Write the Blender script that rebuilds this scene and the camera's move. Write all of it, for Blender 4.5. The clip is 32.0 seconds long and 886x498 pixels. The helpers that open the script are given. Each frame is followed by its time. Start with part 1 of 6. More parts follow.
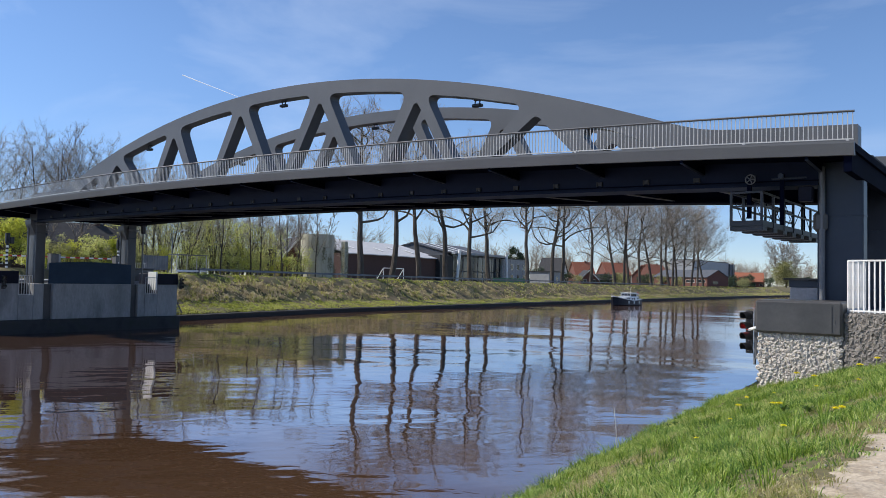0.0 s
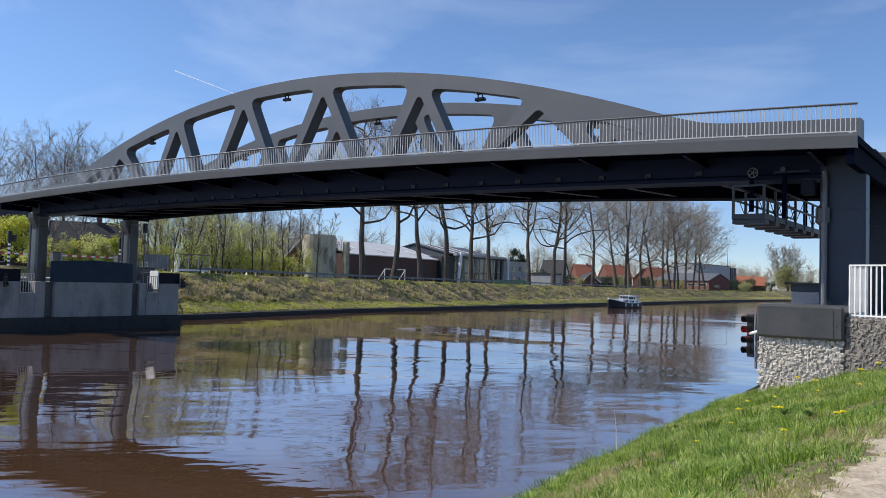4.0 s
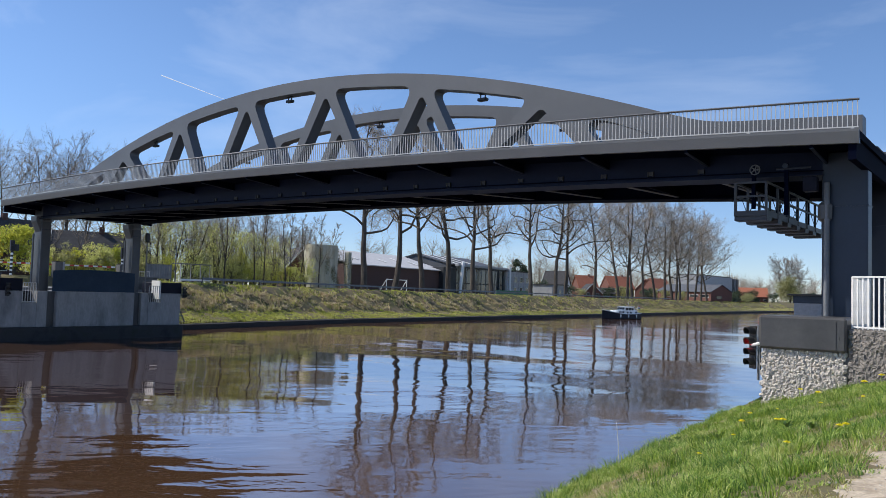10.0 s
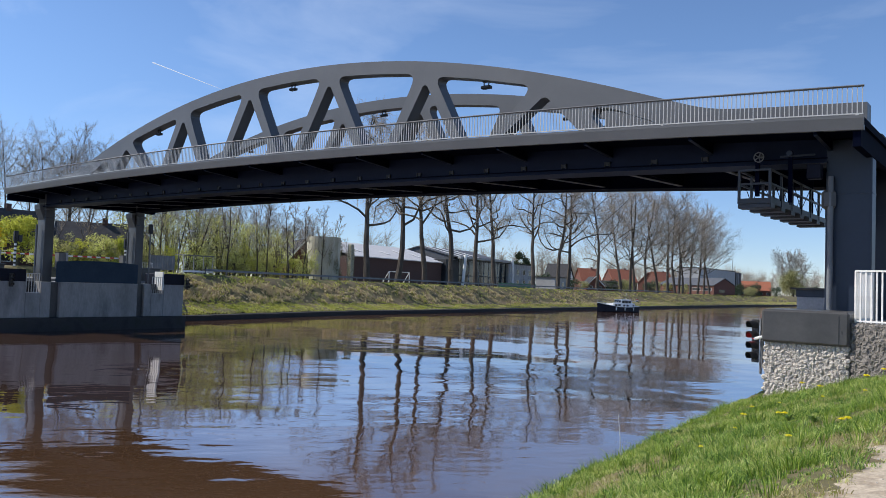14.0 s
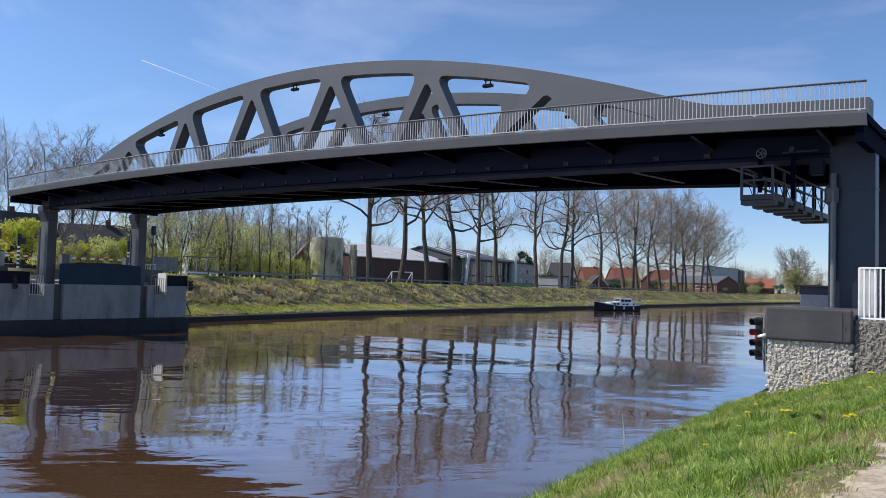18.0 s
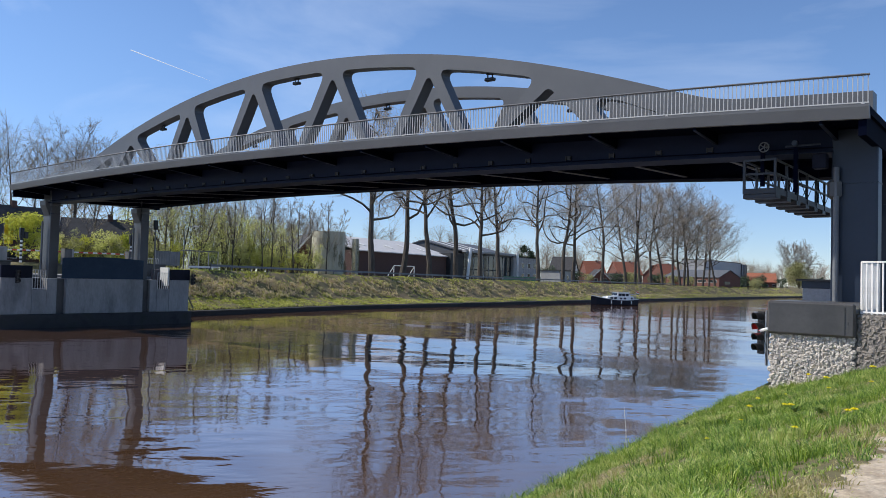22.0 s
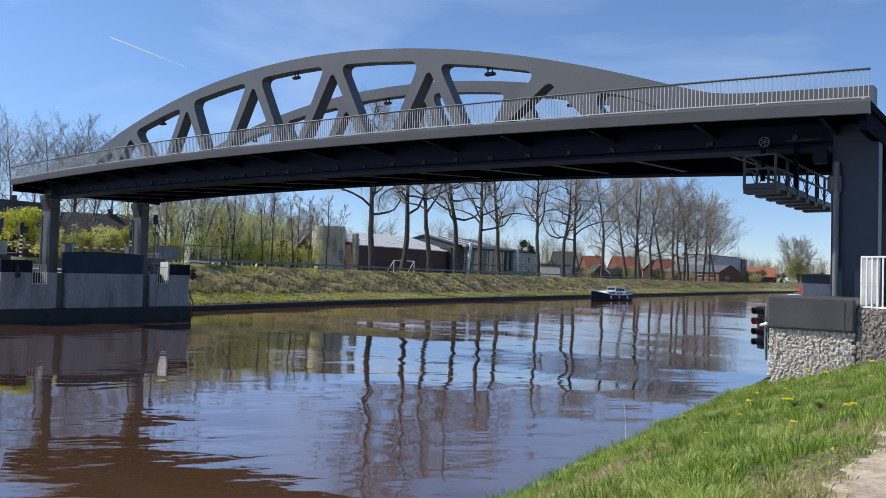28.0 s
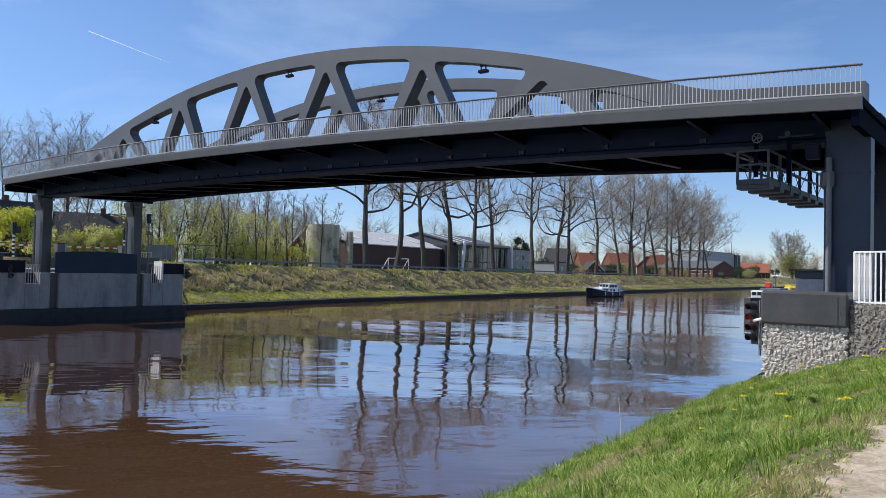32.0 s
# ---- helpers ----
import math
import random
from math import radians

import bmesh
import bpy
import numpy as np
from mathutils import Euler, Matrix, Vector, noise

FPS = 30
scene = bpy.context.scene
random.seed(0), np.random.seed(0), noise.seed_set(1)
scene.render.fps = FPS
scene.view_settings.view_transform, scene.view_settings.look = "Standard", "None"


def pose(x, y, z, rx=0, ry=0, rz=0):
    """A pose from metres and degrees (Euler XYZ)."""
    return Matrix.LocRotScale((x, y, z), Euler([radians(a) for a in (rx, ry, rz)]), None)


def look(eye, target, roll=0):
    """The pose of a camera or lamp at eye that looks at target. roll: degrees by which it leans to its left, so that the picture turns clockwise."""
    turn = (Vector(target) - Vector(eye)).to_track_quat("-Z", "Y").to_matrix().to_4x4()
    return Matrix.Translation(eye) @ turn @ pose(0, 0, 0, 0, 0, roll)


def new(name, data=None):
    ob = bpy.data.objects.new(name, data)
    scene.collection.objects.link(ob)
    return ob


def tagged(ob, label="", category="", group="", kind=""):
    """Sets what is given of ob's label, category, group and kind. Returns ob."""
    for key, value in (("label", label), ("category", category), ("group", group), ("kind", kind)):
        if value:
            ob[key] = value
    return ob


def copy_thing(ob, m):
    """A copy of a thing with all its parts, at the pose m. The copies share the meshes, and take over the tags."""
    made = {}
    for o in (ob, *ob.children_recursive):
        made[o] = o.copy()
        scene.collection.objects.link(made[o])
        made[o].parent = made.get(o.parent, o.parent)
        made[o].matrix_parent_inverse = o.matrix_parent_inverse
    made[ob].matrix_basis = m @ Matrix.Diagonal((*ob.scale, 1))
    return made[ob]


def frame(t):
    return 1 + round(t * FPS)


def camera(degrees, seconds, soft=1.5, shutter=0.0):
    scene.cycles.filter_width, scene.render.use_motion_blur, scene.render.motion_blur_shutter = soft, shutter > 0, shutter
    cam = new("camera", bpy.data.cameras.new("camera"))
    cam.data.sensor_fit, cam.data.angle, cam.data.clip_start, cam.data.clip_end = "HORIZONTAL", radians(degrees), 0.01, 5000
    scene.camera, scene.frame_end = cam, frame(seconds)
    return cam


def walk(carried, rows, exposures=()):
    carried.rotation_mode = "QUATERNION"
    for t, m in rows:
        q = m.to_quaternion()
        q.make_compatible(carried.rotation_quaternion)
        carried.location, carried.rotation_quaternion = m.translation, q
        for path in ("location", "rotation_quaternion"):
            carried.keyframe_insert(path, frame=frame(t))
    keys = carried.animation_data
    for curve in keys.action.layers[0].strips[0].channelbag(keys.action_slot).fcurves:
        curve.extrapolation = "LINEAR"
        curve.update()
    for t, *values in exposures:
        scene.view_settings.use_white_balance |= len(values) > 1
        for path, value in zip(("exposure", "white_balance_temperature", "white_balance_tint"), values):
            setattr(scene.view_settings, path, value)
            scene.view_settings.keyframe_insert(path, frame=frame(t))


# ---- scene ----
EYE = (4.733, -28.359, 5.2)
cam = camera(59.58, 32.0, soft=0.85)
PATH = [
    (0, pose(*EYE, 92.24, -1.17, 37.43)),
    (0.5, pose(*EYE, 92.29, -1.23, 37.42)),
    (1, pose(*EYE, 92.33, -1.26, 37.42)),
    (1.5, pose(*EYE, 92.36, -1.32, 37.41)),
    (2, pose(*EYE, 92.34, -1.35, 37.41)),
    (2.5, pose(*EYE, 92.33, -1.37, 37.4)),
    (3, pose(*EYE, 92.31, -1.49, 37.41)),
    (3.5, pose(*EYE, 92.3, -1.6, 37.47)),
    (5.5, pose(*EYE, 92.49, -1.59, 37.67)),
    (6, pose(*EYE, 92.49, -1.59, 37.65)),
    (6.5, pose(*EYE, 92.49, -1.59, 37.66)),
    (7, pose(*EYE, 92.51, -1.68, 37.65)),
    (7.5, pose(*EYE, 92.61, -1.64, 37.63)),
    (8, pose(*EYE, 92.74, -1.73, 37.64)),
    (8.5, pose(*EYE, 92.89, -1.67, 37.67)),
    (9, pose(*EYE, 93.02, -1.67, 37.68)),
    (9.5, pose(*EYE, 93.1, -1.75, 37.67)),
    (10, pose(*EYE, 93.11, -1.79, 37.66)),
    (10.5, pose(*EYE, 93.11, -1.91, 37.56)),
    (11, pose(*EYE, 93.05, -1.99, 37.5)),
    (11.5, pose(*EYE, 92.98, -2.06, 37.49)),
    (12, pose(*EYE, 92.87, -2.06, 37.55)),
    (12.5, pose(*EYE, 92.75, -2.06, 37.62)),
    (13, pose(*EYE, 92.68, -2.07, 37.71)),
    (13.5, pose(*EYE, 92.6, -2.06, 37.76)),
    (14, pose(*EYE, 92.54, -2.02, 37.85)),
    (14.5, pose(*EYE, 92.47, -1.97, 37.94)),
    (16.5, pose(*EYE, 92.5, -1.85, 38.02)),
    (17, pose(*EYE, 92.56, -1.82, 38)),
    (17.5, pose(*EYE, 92.54, -1.73, 38)),
    (18, pose(*EYE, 92.51, -1.65, 38.06)),
    (18.5, pose(*EYE, 92.47, -1.58, 38.06)),
    (19, pose(*EYE, 92.47, -1.58, 38.06)),
    (19.5, pose(*EYE, 92.47, -1.58, 38.06)),
    (20, pose(*EYE, 92.46, -1.67, 38.03)),
    (20.5, pose(*EYE, 92.41, -1.73, 38.06)),
    (21, pose(*EYE, 92.31, -1.68, 38.12)),
    (21.5, pose(*EYE, 92.19, -1.67, 38.17)),
    (22, pose(*EYE, 92.07, -1.64, 38.21)),
    (22.5, pose(*EYE, 91.96, -1.6, 38.24)),
    (23, pose(*EYE, 91.9, -1.57, 38.27)),
    (23.5, pose(*EYE, 91.86, -1.49, 38.29)),
    (24, pose(*EYE, 91.84, -1.45, 38.31)),
    (24.5, pose(*EYE, 91.86, -1.48, 38.25)),
    (25, pose(*EYE, 91.88, -1.53, 38.19)),
    (25.5, pose(*EYE, 91.9, -1.58, 38.13)),
    (27.5, pose(*EYE, 91.7, -1.72, 38.25)),
    (28, pose(*EYE, 91.68, -1.65, 38.21)),
    (28.5, pose(*EYE, 91.7, -1.59, 38.14)),
    (29, pose(*EYE, 91.74, -1.48, 38.11)),
    (29.5, pose(*EYE, 91.75, -1.36, 38.07)),
    (30, pose(*EYE, 91.78, -1.32, 38)),
    (30.5, pose(*EYE, 91.74, -1.31, 37.93)),
    (31, pose(*EYE, 91.69, -1.26, 37.84)),
    (31.5, pose(*EYE, 91.6, -1.25, 37.81)),
    (32, pose(*EYE, 91.51, -1.31, 37.8)),
]
walk(cam, PATH)

# ---------------------------------------------------------------- light
SUN_TO = Vector((-0.70, -0.38, 0.80)).normalized()
sun_data = bpy.data.lights.new("sun", "SUN")
sun_data.energy, sun_data.angle, sun_data.color = 5.0, radians(0.55), (1.0, 0.945, 0.86)
sun = new("sun", sun_data)
sun.matrix_world = look((0, 0, 60), Vector((0, 0, 60)) - SUN_TO)
world = bpy.data.worlds.new("sky")
scene.world = world
world.use_nodes = True
wn = world.node_tree
sky = wn.nodes.new("ShaderNodeTexSky")
sky.sky_type, sky.sun_disc = "NISHITA", False
sky.sun_elevation = math.asin(SUN_TO.z)
sky.sun_rotation = math.atan2(SUN_TO.x, SUN_TO.y)
sky.air_density, sky.dust_density, sky.ozone_density = 0.78, 0.0, 4.5
wn.nodes["Background"].inputs[1].default_value = 0.14


def wnode(kind, **kw):
    n = wn.nodes.new(kind)
    for k, v in kw.items():
        n.inputs[k].default_value = v
    return n


# thin high haze clouds in the sky
wco = wn.nodes.new("ShaderNodeTexCoord")
wmap = wn.nodes.new("ShaderNodeMapping")
wmap.inputs["Scale"].default_value = (1.2, 3.0, 7.0)
wmap.inputs["Rotation"].default_value = (0.2, 0.1, 0.5)
wno = wnode("ShaderNodeTexNoise", Scale=1.6, Detail=6.0, Roughness=0.55, Distortion=0.4)
wrp = wn.nodes.new("ShaderNodeValToRGB")
wrp.color_ramp.elements[0].position, wrp.color_ramp.elements[1].position = 0.5, 0.82
wrp.color_ramp.elements[0].color, wrp.color_ramp.elements[1].color = (0, 0, 0, 1), (0.2, 0.2, 0.2, 1)
wmx = wn.nodes.new("ShaderNodeMixRGB")
wmx.inputs[2].default_value = (7.5, 7.9, 8.4, 1)
wn.links.new(wco.outputs["Generated"], wmap.inputs[0])
wn.links.new(wmap.outputs[0], wno.inputs["Vector"])
wn.links.new(wno.outputs[0], wrp.inputs[0])
wn.links.new(wrp.outputs[0], wmx.inputs[0])
wn.links.new(sky.outputs[0], wmx.inputs[1])
wtint = wn.nodes.new("ShaderNodeMixRGB")
wtint.blend_type = "MULTIPLY"
wtint.inputs[0].default_value = 1.0
wtint.inputs[2].default_value = (0.97, 1.0, 1.05, 1)
wn.links.new(wmx.outputs[0], wtint.inputs[1])
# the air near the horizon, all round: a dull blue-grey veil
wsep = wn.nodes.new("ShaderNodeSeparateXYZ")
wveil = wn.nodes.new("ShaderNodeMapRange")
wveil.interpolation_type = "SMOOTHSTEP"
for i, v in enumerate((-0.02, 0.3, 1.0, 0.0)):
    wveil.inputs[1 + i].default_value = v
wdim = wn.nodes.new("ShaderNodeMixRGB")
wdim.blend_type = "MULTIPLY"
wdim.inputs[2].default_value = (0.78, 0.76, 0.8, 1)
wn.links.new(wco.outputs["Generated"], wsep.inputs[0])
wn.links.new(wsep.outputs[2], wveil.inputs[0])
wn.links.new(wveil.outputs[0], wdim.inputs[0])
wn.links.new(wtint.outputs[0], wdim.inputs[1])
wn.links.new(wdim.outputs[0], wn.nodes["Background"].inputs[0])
scene.view_settings.exposure = 0.12


# ---------------------------------------------------------------- materials
def material(name, colours, rough=0.7, scale=4.0, detail=6.0, metal=0.0, bump=0.0, bump_scale=None, fine=0.25, fine_scale=None,
             stretch=(1, 1, 1), per_object=0.0, per_island=0.0, coords="Object", spec=0.5, thin=0.0):
    """Two-scale procedural surface: a ramp of colours over broad noise, fine grain on top, relief by bump."""
    m = bpy.data.materials.new(name)
    m.use_nodes = True
    nt = m.node_tree
    b = nt.nodes["Principled BSDF"]
    b.inputs["Roughness"].default_value, b.inputs["Metallic"].default_value = rough, metal
    b.inputs["Specular IOR Level"].default_value = spec

    def nd(kind, **kw):
        n = nt.nodes.new(kind)
        for k, v in kw.items():
            n.inputs[k].default_value = v
        return n
    co = nd("ShaderNodeTexCoord")
    mp = nd("ShaderNodeMapping", Scale=stretch)
    nt.links.new(co.outputs[coords], mp.inputs[0])
    n1 = nd("ShaderNodeTexNoise", Scale=scale, Detail=detail, Roughness=0.6)
    n2 = nd("ShaderNodeTexNoise", Scale=fine_scale or scale * 14, Detail=3.0, Roughness=0.6)
    for n in (n1, n2):
        nt.links.new(mp.outputs[0], n.inputs["Vector"])
    fac = n1.outputs[0]
    for source, amount, socket in (("ShaderNodeObjectInfo", per_object, "Random"), ("ShaderNodeNewGeometry", per_island, "Random Per Island")):
        if amount:
            oi = nd(source)
            mt = nt.nodes.new("ShaderNodeMath")
            mt.operation = "MULTIPLY_ADD"
            nt.links.new(oi.outputs[socket], mt.inputs[0])
            mt.inputs[1].default_value = amount
            ad = nt.nodes.new("ShaderNodeMath")
            ad.operation = "SUBTRACT"
            nt.links.new(fac, ad.inputs[0])
            ad.inputs[1].default_value = amount / 2
            nt.links.new(ad.outputs[0], mt.inputs[2])
            fac = mt.outputs[0]
    rp = nd("ShaderNodeValToRGB")
    el = rp.color_ramp.elements
    k = len(colours)
    while len(el) < k:
        el.new(0.5)
    for j, c in enumerate(colours):
        el[j].position = 0.5 if k == 1 else 0.3 + 0.4 * j / (k - 1)
        el[j].color = (*c, 1)
    nt.links.new(fac, rp.inputs[0])
    mx = nt.nodes.new("ShaderNodeMixRGB")
    mx.blend_type = "OVERLAY"
    mx.inputs[0].default_value = fine
    nt.links.new(rp.outputs[0], mx.inputs[1])
    nt.links.new(n2.outputs[0], mx.inputs[2])
    nt.links.new(mx.outputs[0], b.inputs["Base Color"])
    if bump:
        bp = nd("ShaderNodeBump", Strength=1.0, Distance=bump)
        n3 = nd("ShaderNodeTexNoise", Scale=bump_scale or scale * 6, Detail=5.0)
        nt.links.new(mp.outputs[0], n3.inputs["Vector"])
        nt.links.new(n3.outputs[0], bp.inputs["Height"])
        nt.links.new(bp.outputs[0], b.inputs["Normal"])
    if thin:
        tr = nt.nodes.new("ShaderNodeBsdfTranslucent")
        ms = nt.nodes.new("ShaderNodeMixShader")
        ms.inputs[0].default_value = thin
        nt.links.new(mx.outputs[0], tr.inputs[0])
        nt.links.new(b.outputs[0], ms.inputs[1])
        nt.links.new(tr.outputs[0], ms.inputs[2])
        nt.links.new(ms.outputs[0], nt.nodes["Material Output"].inputs[0])
    return m


M_STEEL = material("grey_steel_paint", [(0.098, 0.101, 0.107), (0.122, 0.125, 0.13)], 0.42, 0.35, fine=0.12, fine_scale=30, spec=0.4)
# Near columns: blue deck shade put into this colour; far ones use lit M_COLUMN.
M_STEEL_DARK = material("shaded_dark_steel", [(0.008, 0.016, 0.034), (0.013, 0.023, 0.044)], 0.45, 0.6, fine=0.15)
M_COLUMN = material("lit_column_steel", [(0.052, 0.055, 0.062), (0.07, 0.073, 0.08)], 0.45, 0.5, fine=0.15)
M_GANTRY = material("grey_gantry_steel", [(0.018, 0.021, 0.028), (0.03, 0.034, 0.042)], 0.5, 1.0)
M_CAP_NAVY = material("blue_black_cap_steel", [(0.008, 0.009, 0.016), (0.012, 0.014, 0.028)], 0.5, 0.8, spec=0.1)
# Deck shade put into the underside's near-black colour, bluish like skylit shadow.
M_UNDER = material("shade_black_steel_underside", [(0.001, 0.0022, 0.009), (0.002, 0.004, 0.015)], 0.8, 0.6, fine=0.15, spec=0.03)
# Near girder's blue shade under the deck is put into its colour.
M_GIRDER = material("shade_blue_girder_steel", [(0.003, 0.008, 0.026), (0.006, 0.012, 0.036)], 0.55, 0.4, fine=0.2, spec=0.15)
M_RAIL = material("pale_galvanised_steel", [(0.38, 0.38, 0.375), (0.52, 0.52, 0.51)], 0.5, 3.0, metal=0.15, fine=0.15)
M_WHITE_RAIL = material("white_painted_steel", [(0.62, 0.6, 0.57), (0.78, 0.77, 0.74)], 0.45, 2.0, fine=0.2)
M_CONCRETE = material("pale_concrete", [(0.12, 0.125, 0.13), (0.28, 0.28, 0.28), (0.2, 0.2, 0.2)], 0.85, 0.5, bump=0.004, bump_scale=25, stretch=(1, 1, 0.35))
M_CONCRETE_DARK = material("mottled_dark_concrete", [(0.012, 0.013, 0.016), (0.028, 0.029, 0.032), (0.02, 0.024, 0.018)], 0.8, 0.8, bump=0.01)
M_SHIELD = material("blue_grey_steel_shield", [(0.016, 0.034, 0.06), (0.026, 0.048, 0.078)], 0.5, 0.5, fine=0.2, spec=0.15)
M_STAIN = material("stained_grey_concrete", [(0.06, 0.06, 0.065), (0.12, 0.118, 0.115), (0.085, 0.085, 0.085)], 0.85, 0.9, bump=0.006, stretch=(1, 1, 0.3))
M_SILO = material("weathered_warm_concrete", [(0.36, 0.34, 0.25), (0.52, 0.5, 0.4), (0.44, 0.42, 0.3)], 0.9, 0.6, stretch=(1, 1, 0.3), bump=0.01)
M_DANDELION = material("dandelion_petals", [(0.8, 0.68, 0.01), (0.9, 0.8, 0.03)], 0.6, 30.0, thin=0.2)
M_CAP = material("anthracite_cap_plate", [(0.05, 0.048, 0.047), (0.08, 0.077, 0.075)], 0.38, 0.9, fine=0.2)
M_STONE = material("pale_rough_stone", [(0.26, 0.23, 0.195), (0.56, 0.51, 0.45), (0.43, 0.39, 0.345)], 0.9, 6.0, bump=0.06, bump_scale=16, per_object=0.25)
M_STONE_DARK = material("dark_rough_stone", [(0.09, 0.08, 0.07), (0.24, 0.215, 0.19), (0.15, 0.138, 0.125)], 0.9, 5.0, bump=0.05, bump_scale=16, per_object=0.28)
M_MORTAR = material("grey_mortar", [(0.1, 0.09, 0.08), (0.18, 0.165, 0.15)], 0.95, 6.0, bump=0.02)
M_BARK = material("grey_brown_bark", [(0.05, 0.043, 0.036), (0.125, 0.108, 0.092)], 0.95, 2.0, bump=0.03, bump_scale=10, stretch=(1, 1, 0.3), spec=0.2)
M_TWIG = material("pale_brown_twigs", [(0.36, 0.31, 0.25), (0.52, 0.46, 0.38)], 0.9, 0.6, thin=0.4)
M_TWIG_GREY = material("grey_twigs", [(0.31, 0.265, 0.21), (0.47, 0.41, 0.335)], 0.9, 0.6, thin=0.4)
M_LEAF = material("fresh_spring_leaves", [(0.44, 0.47, 0.12), (0.68, 0.68, 0.26)], 0.6, 0.8, per_island=0.5, thin=0.62)
M_LEAF_BRIGHT = material("yellow_green_willow_leaves", [(0.36, 0.4, 0.05), (0.56, 0.56, 0.1)], 0.6, 0.8, per_island=0.5, thin=0.62)
M_LEAF_DARK = material("dark_evergreen_leaves", [(0.02, 0.045, 0.018), (0.05, 0.08, 0.03)], 0.6, 0.8, per_island=0.5)
M_IVY_PALE = material("pale_dry_ivy", [(0.16, 0.165, 0.09), (0.3, 0.29, 0.18)], 0.8, 0.8, per_island=0.5, thin=0.3)
M_IVY = material("grey_green_ivy", [(0.28, 0.28, 0.12), (0.46, 0.45, 0.22)], 0.7, 0.8, per_island=0.5, thin=0.62)
M_BRICK = material("red_brown_brick", [(0.11, 0.048, 0.038), (0.18, 0.08, 0.06)], 0.9, 3.0, fine=0.4, bump=0.004)
M_BRICK_DARK = material("dark_brown_brick", [(0.07, 0.04, 0.035), (0.115, 0.065, 0.055)], 0.9, 3.0, fine=0.4)
M_ROOF_RED = material("orange_roof_tiles", [(0.27, 0.09, 0.05), (0.38, 0.14, 0.08)], 0.8, 2.0, fine=0.4, bump=0.02, bump_scale=4)
M_ROOF_DARK = material("dark_roof_tiles", [(0.03, 0.03, 0.034), (0.055, 0.055, 0.06)], 0.95, 2.0, fine=0.3, bump=0.02, bump_scale=4)
M_ROOF_METAL = material("pale_grey_corrugated_roof", [(0.42, 0.42, 0.43), (0.56, 0.56, 0.56)], 0.6, 0.4, stretch=(1, 8, 1))
M_ROOF_GREY = material("slate_grey_roof", [(0.065, 0.07, 0.08), (0.105, 0.11, 0.122)], 0.6, 0.5)
M_PANEL = material("grey_facade_panel", [(0.3, 0.31, 0.33), (0.4, 0.41, 0.42)], 0.6, 0.5, per_object=0.2)
M_HUT = material("blue_grey_cabinet_paint", [(0.24, 0.25, 0.27), (0.32, 0.33, 0.35)], 0.5, 0.8)
M_PANEL_DARK = material("dark_facade_panel", [(0.02, 0.022, 0.025), (0.035, 0.037, 0.04)], 0.6, 0.5)
M_WHITE = material("white_paint", [(0.72, 0.72, 0.7), (0.84, 0.84, 0.82)], 0.5, 2.0, fine=0.15)
M_RED = material("red_paint", [(0.5, 0.03, 0.02), (0.62, 0.05, 0.03)], 0.45, 2.0)
M_YELLOW = material("yellow_paint", [(0.7, 0.5, 0.02), (0.82, 0.6, 0.04)], 0.5, 2.0)
M_NAVY = material("navy_boat_paint", [(0.003, 0.004, 0.012), (0.006, 0.008, 0.018)], 0.35, 0.6, spec=0.2)
M_BLACK = material("black_plastic", [(0.012, 0.012, 0.013), (0.022, 0.022, 0.024)], 0.5, 2.0)
M_ASPHALT = material("grey_asphalt", [(0.05, 0.05, 0.052), (0.085, 0.085, 0.085)], 0.9, 0.5, fine=0.4)
M_SAND = material("pale_trodden_sand", [(0.25, 0.195, 0.135), (0.46, 0.385, 0.29), (0.35, 0.285, 0.21)], 0.95, 2.2, bump=0.03, bump_scale=9, fine=0.5)
M_BRUSH = material("dry_reed_edge", [(0.03, 0.026, 0.018), (0.08, 0.065, 0.04)], 0.95, 1.5, per_island=0.5)
M_REVET = material("shade_dark_timber", [(0.006, 0.006, 0.007), (0.016, 0.014, 0.012)], 0.8, 2.0, stretch=(1, 1, 0.3), bump=0.02)
M_BLADE = material("green_grass_blades", [(0.085, 0.18, 0.03), (0.21, 0.35, 0.055), (0.4, 0.52, 0.1), (0.57, 0.59, 0.22)], 0.55, 0.9, per_island=0.5, thin=0.4)
M_BLADE_DEEP = material("deep_green_grass_blades", [(0.07, 0.14, 0.015), (0.16, 0.27, 0.025), (0.3, 0.4, 0.05)], 0.5, 1.4, per_island=0.5, thin=0.35)
M_BLADE_STRAW = material("straw_grass_blades", [(0.3, 0.32, 0.08), (0.45, 0.4, 0.18), (0.55, 0.47, 0.27)], 0.7, 1.2, per_island=0.6, thin=0.35)
M_BLADE_BANK = material("green_bank_tussocks", [(0.25, 0.29, 0.045), (0.47, 0.49, 0.09), (0.64, 0.61, 0.2)], 0.7, 0.3, per_island=0.5, thin=0.35)
M_BLADE_DRY = material("dry_bank_grass", [(0.38, 0.34, 0.14), (0.6, 0.51, 0.3), (0.72, 0.61, 0.41), (0.46, 0.35, 0.23)], 0.8, 0.35, per_island=0.6, thin=0.35)
M_FENCE = material("green_fence_paint", [(0.03, 0.13, 0.07), (0.06, 0.2, 0.11)], 0.6, 3.0)
M_DOCK = material("dark_green_weed_leaf", [(0.05, 0.11, 0.02), (0.11, 0.19, 0.03)], 0.5, 3.0, per_object=0.3, thin=0.25)
M_GUARD = material("weathered_guard_rail_steel", [(0.11, 0.12, 0.135), (0.18, 0.19, 0.2)], 0.6, 1.0, metal=0.3)


